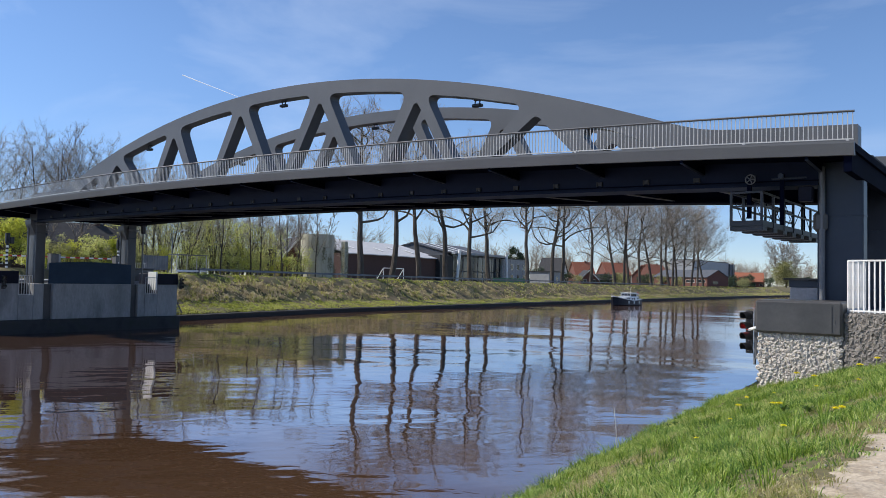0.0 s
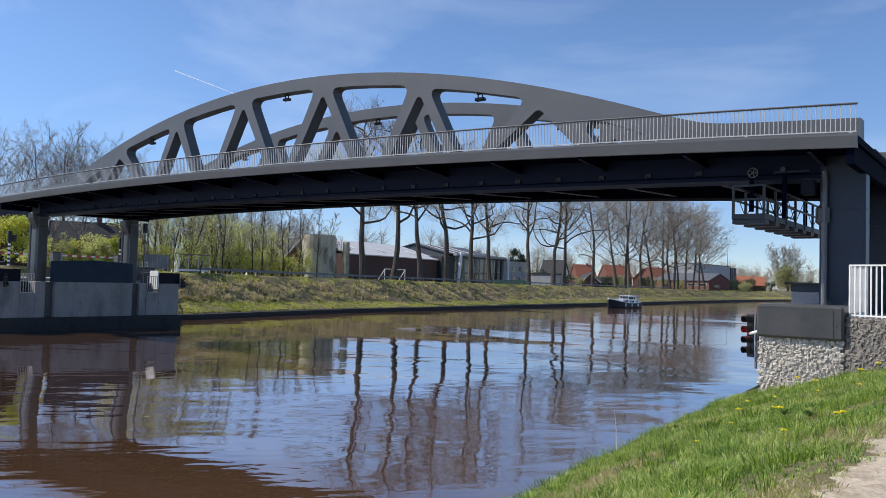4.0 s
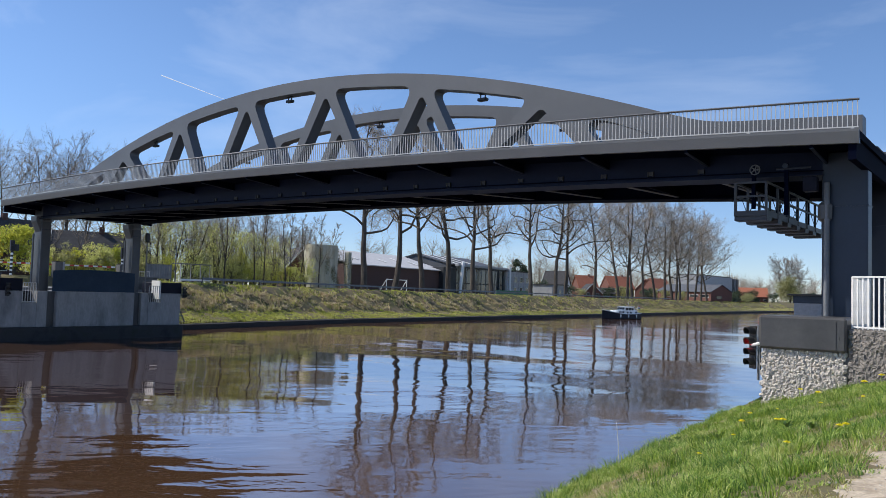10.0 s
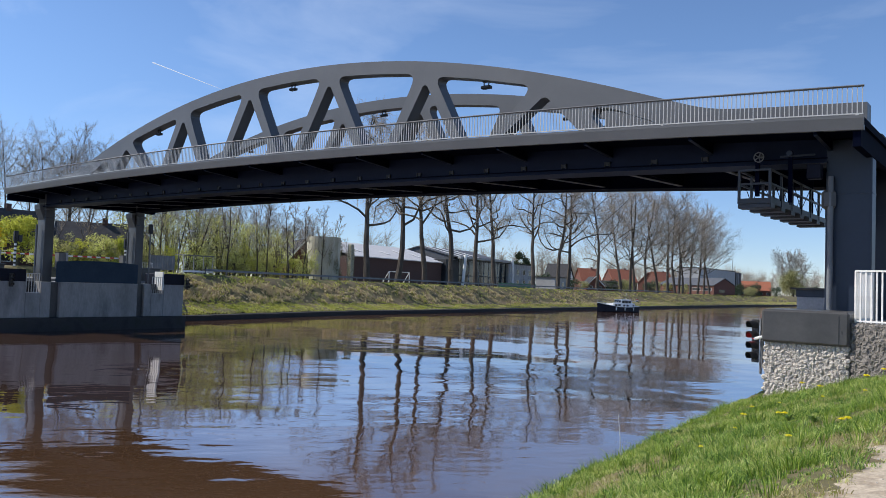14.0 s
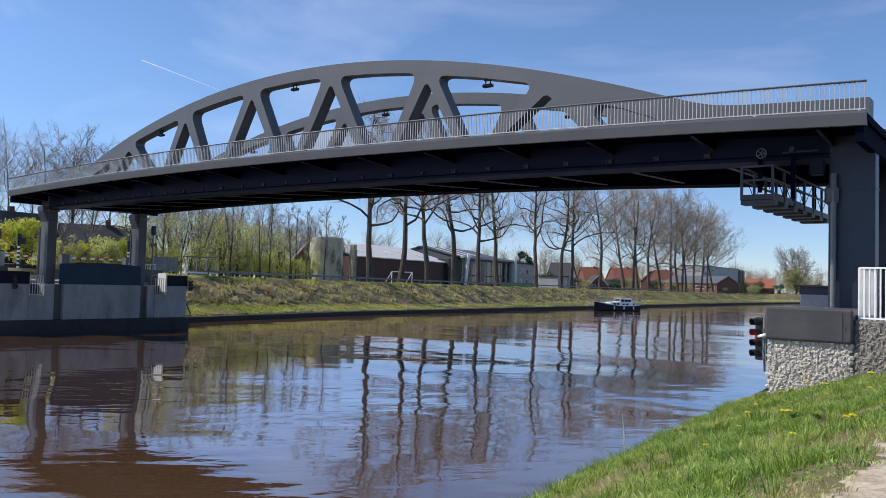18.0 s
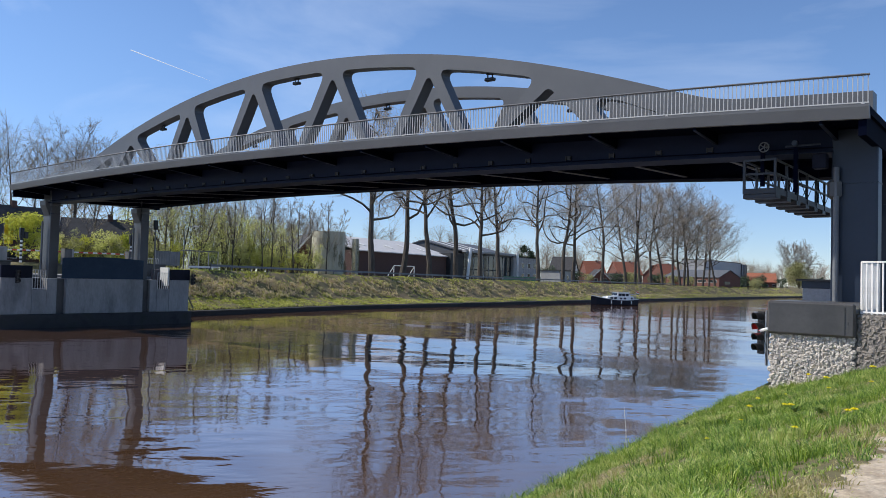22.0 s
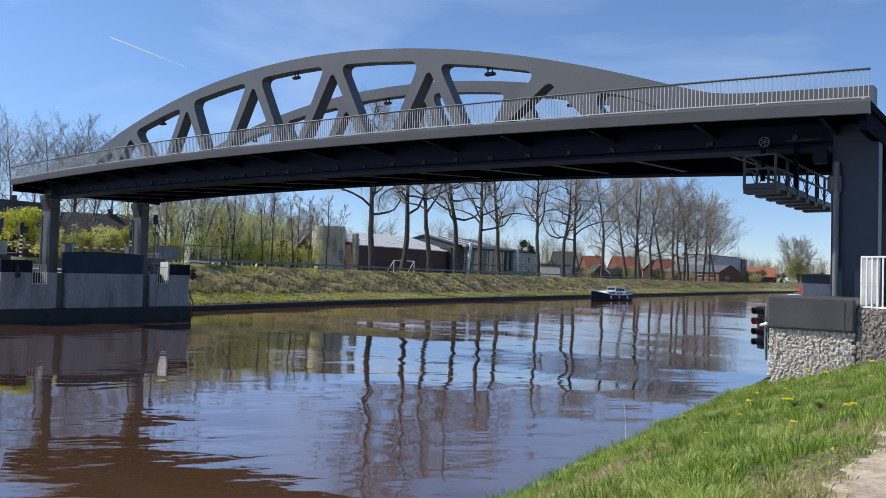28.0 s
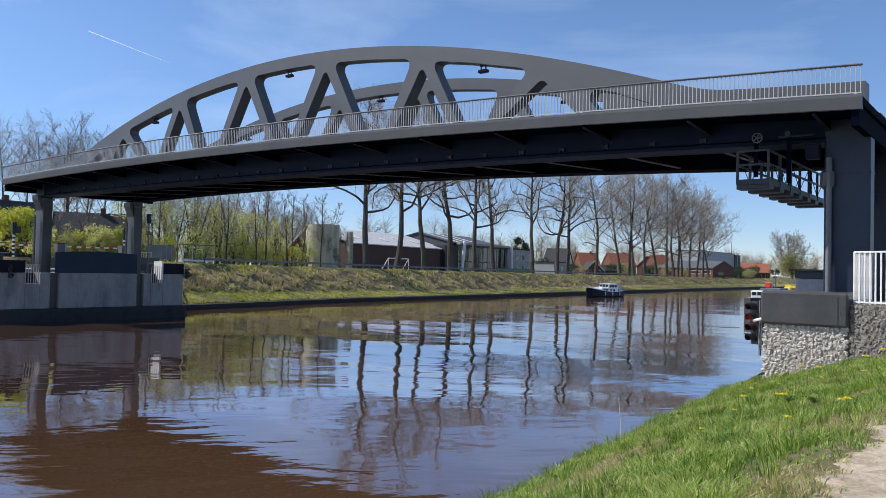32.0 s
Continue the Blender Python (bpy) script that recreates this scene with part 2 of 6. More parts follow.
def glass_material():
    m = bpy.data.materials.new("dark_window_glass")
    m.use_nodes = True
    b = m.node_tree.nodes["Principled BSDF"]
    b.inputs["Base Color"].default_value = (0.02, 0.025, 0.03, 1)
    b.inputs["Roughness"].default_value = 0.06
    return m


M_GLASS = glass_material()


def clear_material():
    m = bpy.data.materials.new("clear_greenish_glass")
    m.use_nodes = True
    b = m.node_tree.nodes["Principled BSDF"]
    b.inputs["Base Color"].default_value = (0.85, 0.92, 0.9, 1)
    b.inputs["Roughness"].default_value = 0.02
    b.inputs["Transmission Weight"].default_value = 1.0
    b.inputs["IOR"].default_value = 1.15
    return m


M_CLEAR = clear_material()


def glow_material(name, colour, strength):
    m = bpy.data.materials.new(name)
    m.use_nodes = True
    b = m.node_tree.nodes["Principled BSDF"]
    b.inputs["Base Color"].default_value = (*colour, 1)
    b.inputs["Emission Color"].default_value = (*colour, 1)
    b.inputs["Emission Strength"].default_value = strength
    return m


M_RED_LIGHT = glow_material("lit_red_signal_lens", (0.9, 0.015, 0.015), 2.2)
# Trail brightness is put in as emission, though vapour gives no light.
M_TRAIL = glow_material("glowing_vapour", (0.9, 0.93, 1.0), 0.42)


def ground_material():
    """Grass of the banks: green, yellow and dry patches, bare soil at the foot."""
    # Ramp darkened to put shade into the gaps between tussocks.
    m = material("bank_grass", [(0.055, 0.065, 0.018), (0.11, 0.1, 0.038), (0.145, 0.112, 0.062), (0.075, 0.085, 0.025)], 0.95, 0.22, 8.0, bump=0.12, bump_scale=2.2, fine=0.5, fine_scale=6.0)
    return m


def water_material():
    """Peat-brown water: a dull brown body under a mirror whose share grows towards the horizon."""
    m = bpy.data.materials.new("brown_canal_water")
    m.use_nodes = True
    nt = m.node_tree
    nt.nodes.remove(nt.nodes["Principled BSDF"])
    body, gloss = nt.nodes.new("ShaderNodeBsdfDiffuse"), nt.nodes.new("ShaderNodeBsdfGlossy")
    body.inputs["Color"].default_value = (0.082, 0.046, 0.026, 1)
    gloss.inputs["Color"].default_value = (1.0, 0.94, 0.96, 1)
    fres = nt.nodes.new("ShaderNodeFresnel")
    fres.inputs["IOR"].default_value = 1.4
    share = nt.nodes.new("ShaderNodeMath")
    share.operation, share.use_clamp = "MULTIPLY", True
    share.inputs[1].default_value = 1.75
    top = nt.nodes.new("ShaderNodeMath")
    top.operation = "MINIMUM"
    top.inputs[1].default_value = 0.77
    mix = nt.nodes.new("ShaderNodeMixShader")
    co = nt.nodes.new("ShaderNodeTexCoord")
    last = None
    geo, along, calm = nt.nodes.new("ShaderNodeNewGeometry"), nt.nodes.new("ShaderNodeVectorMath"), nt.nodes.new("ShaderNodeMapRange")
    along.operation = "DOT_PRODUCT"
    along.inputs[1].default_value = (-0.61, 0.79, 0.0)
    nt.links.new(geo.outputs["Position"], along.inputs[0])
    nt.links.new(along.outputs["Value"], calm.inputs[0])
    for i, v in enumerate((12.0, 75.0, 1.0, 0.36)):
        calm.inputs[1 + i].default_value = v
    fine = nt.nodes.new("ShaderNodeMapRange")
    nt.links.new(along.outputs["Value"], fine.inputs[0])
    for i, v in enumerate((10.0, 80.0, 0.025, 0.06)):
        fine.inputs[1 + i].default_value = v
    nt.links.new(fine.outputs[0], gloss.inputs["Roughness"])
    for scale, turn, crest, dist, detail in ((0.075, 92, 2.0, 0.32, 0.0), (0.2, 84, 2.2, 0.085, 1.0), (0.62, 140, 2.4, 0.024, 2.0), (3.0, 118, 2.0, 0.0026, 2.0)):
        mp = nt.nodes.new("ShaderNodeMapping")
        mp.vector_type = "TEXTURE"
        mp.inputs["Scale"].default_value = (1.0, crest, 1.0)
        mp.inputs["Rotation"].default_value = (0, 0, radians(turn))
        nz = nt.nodes.new("ShaderNodeTexNoise")
        nz.inputs["Scale"].default_value, nz.inputs["Detail"].default_value, nz.inputs["Distortion"].default_value = scale, detail, 0.3
        bp = nt.nodes.new("ShaderNodeBump")
        bp.inputs["Distance"].default_value = dist
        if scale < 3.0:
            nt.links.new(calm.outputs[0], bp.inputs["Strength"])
        nt.links.new(co.outputs["Object"], mp.inputs[0])
        nt.links.new(mp.outputs[0], nz.inputs["Vector"])
        nt.links.new(nz.outputs[0], bp.inputs["Height"])
        if last:
            nt.links.new(last.outputs[0], bp.inputs["Normal"])
        last = bp
    for n in (gloss, fres):
        nt.links.new(last.outputs[0], n.inputs["Normal"])
    nt.links.new(fres.outputs[0], share.inputs[0])
    nt.links.new(share.outputs[0], top.inputs[0])
    nt.links.new(top.outputs[0], mix.inputs[0])
    nt.links.new(body.outputs[0], mix.inputs[1])
    nt.links.new(gloss.outputs[0], mix.inputs[2])
    nt.links.new(mix.outputs[0], nt.nodes["Material Output"].inputs[0])
    return m


M_GROUND, M_WATER = ground_material(), water_material()


# ---------------------------------------------------------------- mesh helpers
def box(bm, x0, x1, y0, y1, z0, z1, bevel=0.0):
    vs = [bm.verts.new(p) for p in ((x0, y0, z0), (x1, y0, z0), (x1, y1, z0), (x0, y1, z0), (x0, y0, z1), (x1, y0, z1), (x1, y1, z1), (x0, y1, z1))]
    fs = [bm.faces.new([vs[i] for i in f]) for f in ((3, 2, 1, 0), (4, 5, 6, 7), (0, 1, 5, 4), (1, 2, 6, 5), (2, 3, 7, 6), (3, 0, 4, 7))]
    if bevel:
        bmesh.ops.bevel(bm, geom=list({e for f in fs for e in f.edges}), offset=bevel, segments=1, affect="EDGES")


def boxed(x0, x1, y0, y1, z0, z1, bevel=0.0):
    bm = bmesh.new()
    box(bm, x0, x1, y0, y1, z0, z1, bevel)
    return bm


def tube(bm, a, b, r, r2=None, n=6, cap=True):
    """A tapered bar of n sides from a to b."""
    a, b = Vector(a), Vector(b)
    r2 = r if r2 is None else r2
    d = (b - a).normalized()
    u = d.orthogonal().normalized()
    v = d.cross(u)
    ring = [[bm.verts.new(p + (u * math.cos(2 * math.pi * i / n) + v * math.sin(2 * math.pi * i / n)) * q) for i in range(n)] for p, q in ((a, r), (b, r2))]
    for i in range(n):
        bm.faces.new((ring[0][i], ring[0][(i + 1) % n], ring[1][(i + 1) % n], ring[1][i]))
    if cap:
        bm.faces.new(ring[0][::-1])
        bm.faces.new(ring[1])


def bar(bm, a, b, w, h):
    """A rectangular bar from a to b, w wide and h high."""
    a, b = Vector(a), Vector(b)
    d = (b - a).normalized()
    side = d.cross(Vector((0, 0, 1)))
    side = side.normalized() if side.length > 1e-4 else Vector((1, 0, 0))
    up = side.cross(d)
    vs = []
    for p in (a, b):
        vs.append([bm.verts.new(p + side * sx * w / 2 + up * sz * h / 2) for sx, sz in ((-1, -1), (1, -1), (1, 1), (-1, 1))])
    for i in range(4):
        bm.faces.new((vs[0][i], vs[0][(i + 1) % 4], vs[1][(i + 1) % 4], vs[1][i]))
    bm.faces.new(vs[0][::-1])
    bm.faces.new(vs[1])


def prism(bm, outline, axis, lo, hi, bevel=0.0):
    """Extrude a flat outline along an axis: 'x' (y,z pairs), 'y' (x,z pairs) or 'z' (x,y pairs)."""
    def at(p, d):
        return {"x": (d, p[0], p[1]), "y": (p[0], d, p[1]), "z": (p[0], p[1], d)}[axis]
    rings = [[bm.verts.new(at(p, d)) for p in outline] for d in (lo, hi)]
    n = len(outline)
    fs = [bm.faces.new(rings[0][::-1]), bm.faces.new(rings[1])]
    for i in range(n):
        fs.append(bm.faces.new((rings[0][i], rings[0][(i + 1) % n], rings[1][(i + 1) % n], rings[1][i])))
    bmesh.ops.recalc_face_normals(bm, faces=fs)
    if bevel:
        bmesh.ops.bevel(bm, geom=list({e for f in fs for e in f.edges}), offset=bevel, segments=1, affect="EDGES")


def mesh_of(name, bm, mat, smooth=False):
    me = bpy.data.meshes.new(name)
    bm.to_mesh(me)
    bm.free()
    me.materials.append(mat)
    if smooth:
        me.shade_smooth()
    return me


def part(name, bm, mat, parent, label="", smooth=False):
    ob = new(name, bm if isinstance(bm, bpy.types.Mesh) else mesh_of(name, bm, mat, smooth))
    ob.parent = parent
    if label:
        ob["label"] = label
    return ob


def thing(name, at, label, category, group="", kind="", rz=0.0):
    ob = new(name)
    ob.empty_display_size = 0.3
    ob.matrix_world = pose(*at, 0, 0, rz)
    return tagged(ob, label, category, group, kind)


def solid(name, bm, mat, label, category="", group="", kind="", smooth=False):
    return tagged(new(name, mesh_of(name, bm, mat, smooth)), label, category, group, kind)


def raw_mesh(name, verts, faces, mat):
    me = bpy.data.meshes.new(name)
    me.from_pydata([tuple(v) for v in verts], [], [tuple(f) for f in faces])
    me.update()
    me.materials.append(mat)
    return me


# ---------------------------------------------------------------- ground and water
def far_edge(y):
    """Waterline of the far bank."""
    return ramp(y, [(23, -71.0), (53, -77.5), (80, -81.5), (145, -90.0), (210, -97.0), (310, -103.0), (500, -108.0), (900, -100.0)])


def ramp(v, pts):
    if v <= pts[0][0]:
        return pts[0][1]
    for (a, za), (b, zb) in zip(pts, pts[1:]):
        if v <= b:
            return za + (zb - za) * (v - a) / (b - a)
    return pts[-1][1]


def berm_width(y):
    """How far the low grassy berm reaches out beyond the foot of the far slope."""
    return ramp(y, [(23, 0.2), (53, 0.9), (80, 3.2), (145, 6.5), (210, 9.0), (310, 9.5), (500, 11.0)])


def bank_depth(x, y):
    """Distance from the far waterline, with the berm drawn together."""
    w, d = berm_width(y), far_edge(y) + berm_width(y) - x
    return d * 3.0 / (3.0 + w) if d < 3.0 + w else d - w


def near_brow(y):
    return -2.4 - 0.11 * (min(max(y, -30.0), 40.0) + 17.0), 1.4 - 0.016 * (min(max(y, -30.0), 20.0) + 17.0)


def ground_height(x, y):
    d = bank_depth(x, y)
    rough = 0.10 * noise.noise((x * 0.5, y * 0.5, 0.3)) + 0.05 * noise.noise((x * 1.7, y * 1.7, 4.0))
    if d > -30.0 or x < -40:
        crest = ramp(y, [(10, 5.5), (40, 5.2), (120, 4.8), (210, 4.5), (300, 4.35)])
        z = ramp(d, [(-4, -2.5), (-0.4, -0.5), (0.0, 0.1), (0.5, 0.65), (ramp(y, [(25, 4.3), (90, 3.2)]), ramp(y, [(25, 1.95), (90, 1.2)])), (9.5, crest - 0.25), (11.0, crest), (16.5, crest), (20.0, crest - 0.25)])
        lumps = 0.0
        if 3.4 < d < 9.6:
            lumps = 0.3 * noise.noise((x * 0.9, y * 0.75, 6.0)) + 0.22 * noise.noise((x * 1.6, y * 1.5, 2.0))
        return z + (rough * 1.3 + lumps if 0.6 < d < 11 else rough * 0.15 * (d > 17))
    bx, bz = near_brow(y)
    u = x - bx
    top = 3.45
    span = 3.05 - bx
    z = ramp(u, [(-4, -2.5), (-1.5, -0.4), (-1.1, 0.05), (-0.35, bz - 0.35), (0.0, bz), (0.5 * span, bz + 0.56 * (top - bz)), (span, top), (span + 3.5, top + 0.05), (span + 8, top + 0.5), (span + 40, top + 0.8)])
    return z + (rough * 0.55 if -1 < u < span - 0.3 else rough * 0.25)


def axis_steps(stops):
    out = []
    for a, b, step in stops:
        n = max(1, round((b - a) / step))
        out += [a + (b - a) * i / n for i in range(n)]
    return out + [stops[-1][1]]


def build_ground():
    xs = axis_steps([(-2600, -600, 400), (-600, -200, 40), (-200, -112, 8), (-112, -66, 0.5), (-62, -9, 5), (-9, 7, 0.28), (7, 20, 1.5), (20, 120, 20), (120, 1200, 270)])
    ys = axis_steps([(-900, -100, 200), (-100, -32, 12), (-32, 6, 0.3), (6, 30, 1.0), (30, 120, 0.75), (120, 190, 1.6), (190, 420, 8), (420, 1200, 60), (1200, 3600, 400)])
    verts = [(x, y, ground_height(x, y)) for y in ys for x in xs]
    n = len(xs)
    faces = [(j * n + i, j * n + i + 1, (j + 1) * n + i + 1, (j + 1) * n + i) for j in range(len(ys) - 1) for i in range(n - 1)]
    me = raw_mesh("ground", verts, faces, M_GROUND)
    me.shade_smooth()
    return tagged(new("ground", me), "grassy canal banks with green and dry patches", "ground", kind="structure")


ground = build_ground()
bm = bmesh.new()
bmesh.ops.create_grid(bm, x_segments=2, y_segments=2, size=1600)
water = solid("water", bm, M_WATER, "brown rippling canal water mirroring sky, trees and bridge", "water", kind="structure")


def strip(name, label, mat, edge_a, edge_b, y0, y1, step, lift, category="road", k=5, sunk=0.0):
    """A thin sheet that follows the ground between two lines."""
    ys = axis_steps([(y0, y1, step)])
    verts, faces = [], []
    for y in ys:
        a, b = edge_a(y), edge_b(y)
        for i in range(k + 1):
            x = a + (b - a) * i / k
            verts.append((x, y, ground_height(x, y) + lift - (sunk * max(0.0, 1 - i / 4) if sunk else 0.0)))
    for j in range(len(ys) - 1):
        for i in range(k):
            faces.append((j * (k + 1) + i, j * (k + 1) + i + 1, (j + 1) * (k + 1) + i + 1, (j + 1) * (k + 1) + i))
    return tagged(new(name, raw_mesh(name, verts, faces, mat)), label, category, kind="structure")


road = strip("road", "grey asphalt road along the far bank", M_ASPHALT, lambda y: far_edge(y) - 16.0, lambda y: far_edge(y) - 12.2, -80, 420, 5, 0.05)
path = strip("footpath", "trodden pale sand path on the near bank", M_SAND, lambda y: 2.95 + 0.4 * noise.noise((y * 0.7, 0, 0)) + 0.2 * noise.noise((y * 3.1, 3, 0)) + 0.08 * noise.noise((y * 9, 5, 0)), lambda y: 6.2, -40, -8, 0.1, 0.035, "path", 20, 0.06)



def revetment():
    """Low timber wall along the far waterline, its shade put into the dark colour."""
    ys = axis_steps([(15.0, 420.0, 1.5)])
    verts, faces = [], []
    for y in ys:
        x, top = far_edge(y) + berm_width(y) + 0.3, 0.58 + 0.07 * noise.noise((y * 0.6, 1.0, 0.0))
        verts += [(x, y, -0.8), (x + 0.05 * noise.noise((y * 1.3, 2.0, 0.0)), y, top), (x - 0.9, y, top + 0.08), (x - 0.9, y, -0.8)]
    for j in range(len(ys) - 1):
        for i in range(3):
            faces.append((4 * j + i, 4 * j + i + 1, 4 * j + i + 5, 4 * j + i + 4))
    return tagged(new("revetment", raw_mesh("revetment", verts, faces, M_REVET)), "low dark timber edging along the far waterline", "edging", kind="structure")


revetment()

# ---------------------------------------------------------------- lift bridge
SPAN, HALF, OFF, WID = 64.31, 32.155, 2.82, 8.38
FAR_SIDE = 14.0


def deck_z(s):
    return 11.285 + 0.66 * (1 - ((s - HALF) / HALF) ** 2) + 0.638 * s / SPAN


def sweep(bm, outline, s0, s1, n):
    """Sweep a (y, z) outline along the cambered deck; z is measured from the deck's edge."""
    rings = []
    for i in range(n + 1):
        s = s0 + (s1 - s0) * i / n
        rings.append([bm.verts.new((-s, y, deck_z(s) + z)) for y, z in outline])
    k = len(outline)
    for a, b in zip(rings, rings[1:]):
        for i in range(k):
            bm.faces.new((a[i], a[(i + 1) % k], b[(i + 1) % k], b[i]))
    bm.faces.new(rings[0][::-1])
    bm.faces.new(rings[-1])
    bmesh.ops.recalc_face_normals(bm, faces=bm.faces)


def swept(outline, s0=0.0, s1=SPAN, n=44):
    bm = bmesh.new()
    sweep(bm, outline, s0, s1, n)
    return bm


def rect(y0, y1, z0, z1):
    return [(y0, z0), (y1, z0), (y1, z1), (y0, z1)]


def rounded(points, r, seg=6):
    """Round the corners of a polygon; r may be one radius or one for each corner."""
    out = []
    n = len(points)
    for i, p in enumerate(points):
        rr = r[i] if isinstance(r, (list, tuple)) else r
        p, a, b = Vector(p), Vector(points[i - 1]), Vector(points[(i + 1) % n])
        u, v = (a - p), (b - p)
        d = min(rr, 0.45 * u.length, 0.45 * v.length)
        u, v = u.normalized() * d, v.normalized() * d
        for k in range(seg + 1):
            t = k / seg
            out.append(p + u * (1 - t) ** 2 + v * t ** 2)
    return out


def arch_top(u):
    """Height of the arch's back over the deck's edge, u metres from midspan."""
    a, b = 5.7 - 0.0069 * u * u, 1.04
    h = 0.32
    return 0.5 * (a + b + math.sqrt((a - b) ** 2 + h * h)) if abs(u) < 40 else b


PANEL = 7.32
NODES = [PANEL * (k - 2.5) for k in range(6)]


def node_top(u):
    return arch_top(u) - 1.28 - (0.0 if abs(u) < 12 else -0.15)


def arch_outlines():
    """Outer outline and the rounded openings of one arch girder, as (s, z)."""
    us = [-HALF + 0.35 + (SPAN - 0.7) * i / 120 for i in range(121)]
    top = [(u + HALF, deck_z(u + HALF) + arch_top(u)) for u in us]
    low = [(u + HALF, deck_z(u + HALF) - 0.35) for u in us[::-4]]
    holes = []
    k = 0.62

    def to(u, z):
        return (u + HALF, deck_z(u + HALF) + z)
    base = 0.3
    for u in NODES:
        zt = node_top(u)
        wl, wr = ((k * (1.75 if u * sg > 0 else 2.2) if abs(u) > 15 else k) * (zt - base) for sg in (-1, 1))
        holes.append(rounded([to(u - wl, base), to(u + wr, base), to(u + 0.12, zt), to(u - 0.12, zt)], [0.15, 0.15, 0.3, 0.3]))
    band = 0.62
    for i in range(5):
        a, b = NODES[i], NODES[i + 1]
        za, zb = node_top(a), node_top(b)
        mid = (a + b) / 2

        ka, kb = (k * 2.2 if abs(u) > 15 else k for u in (a, b))

        def left(z):
            return a + ka * max(za - z, 0) + band

        def right(z):
            return b - kb * max(zb - z, 0) - band
        depth = 0.72
        zl, zr = arch_top(a + band + 0.3) - depth, arch_top(b - band - 0.3) - depth
        zbot = base + 0.02
        while left(zbot) > right(zbot) - 0.12:
            zbot += 0.02
        pts = [to(left(zbot), zbot), to(right(zbot), zbot), to(right(zr), zr), to(mid + 0.6, arch_top(mid + 0.6) - depth), to(mid - 0.6, arch_top(mid - 0.6) - depth), to(left(zl), zl)]
        holes.append(rounded(pts, [0.12, 0.12, 0.75, 0.3, 0.3, 0.75]))
    for sgn in (-1, 1):
        pts = [(21.5, base), (20.75, 1.2), (20.95, 1.62), (21.9, 1.45), (23.8, 0.75), (24.0, base)]
        holes.append(rounded([to(sgn * u, z) for u, z in pts], 0.25))
    return top + low, holes


def arch_girder(y0, y1):
    outer, holes = arch_outlines()
    bm = bmesh.new()
    for loop in [outer] + holes:
        vs = [bm.verts.new((-p[0], y0, p[1])) for p in loop]
        for a, b in zip(vs, vs[1:] + vs[:1]):
            bm.edges.new((a, b))
    bmesh.ops.triangle_fill(bm, use_beauty=True, use_dissolve=False, edges=list(bm.edges))
    grown = bmesh.ops.extrude_face_region(bm, geom=list(bm.faces))
    bmesh.ops.translate(bm, vec=(0, y1 - y0, 0), verts=[g for g in grown["geom"] if isinstance(g, bmesh.types.BMVert)])
    bmesh.ops.recalc_face_normals(bm, faces=bm.faces)
    return bm


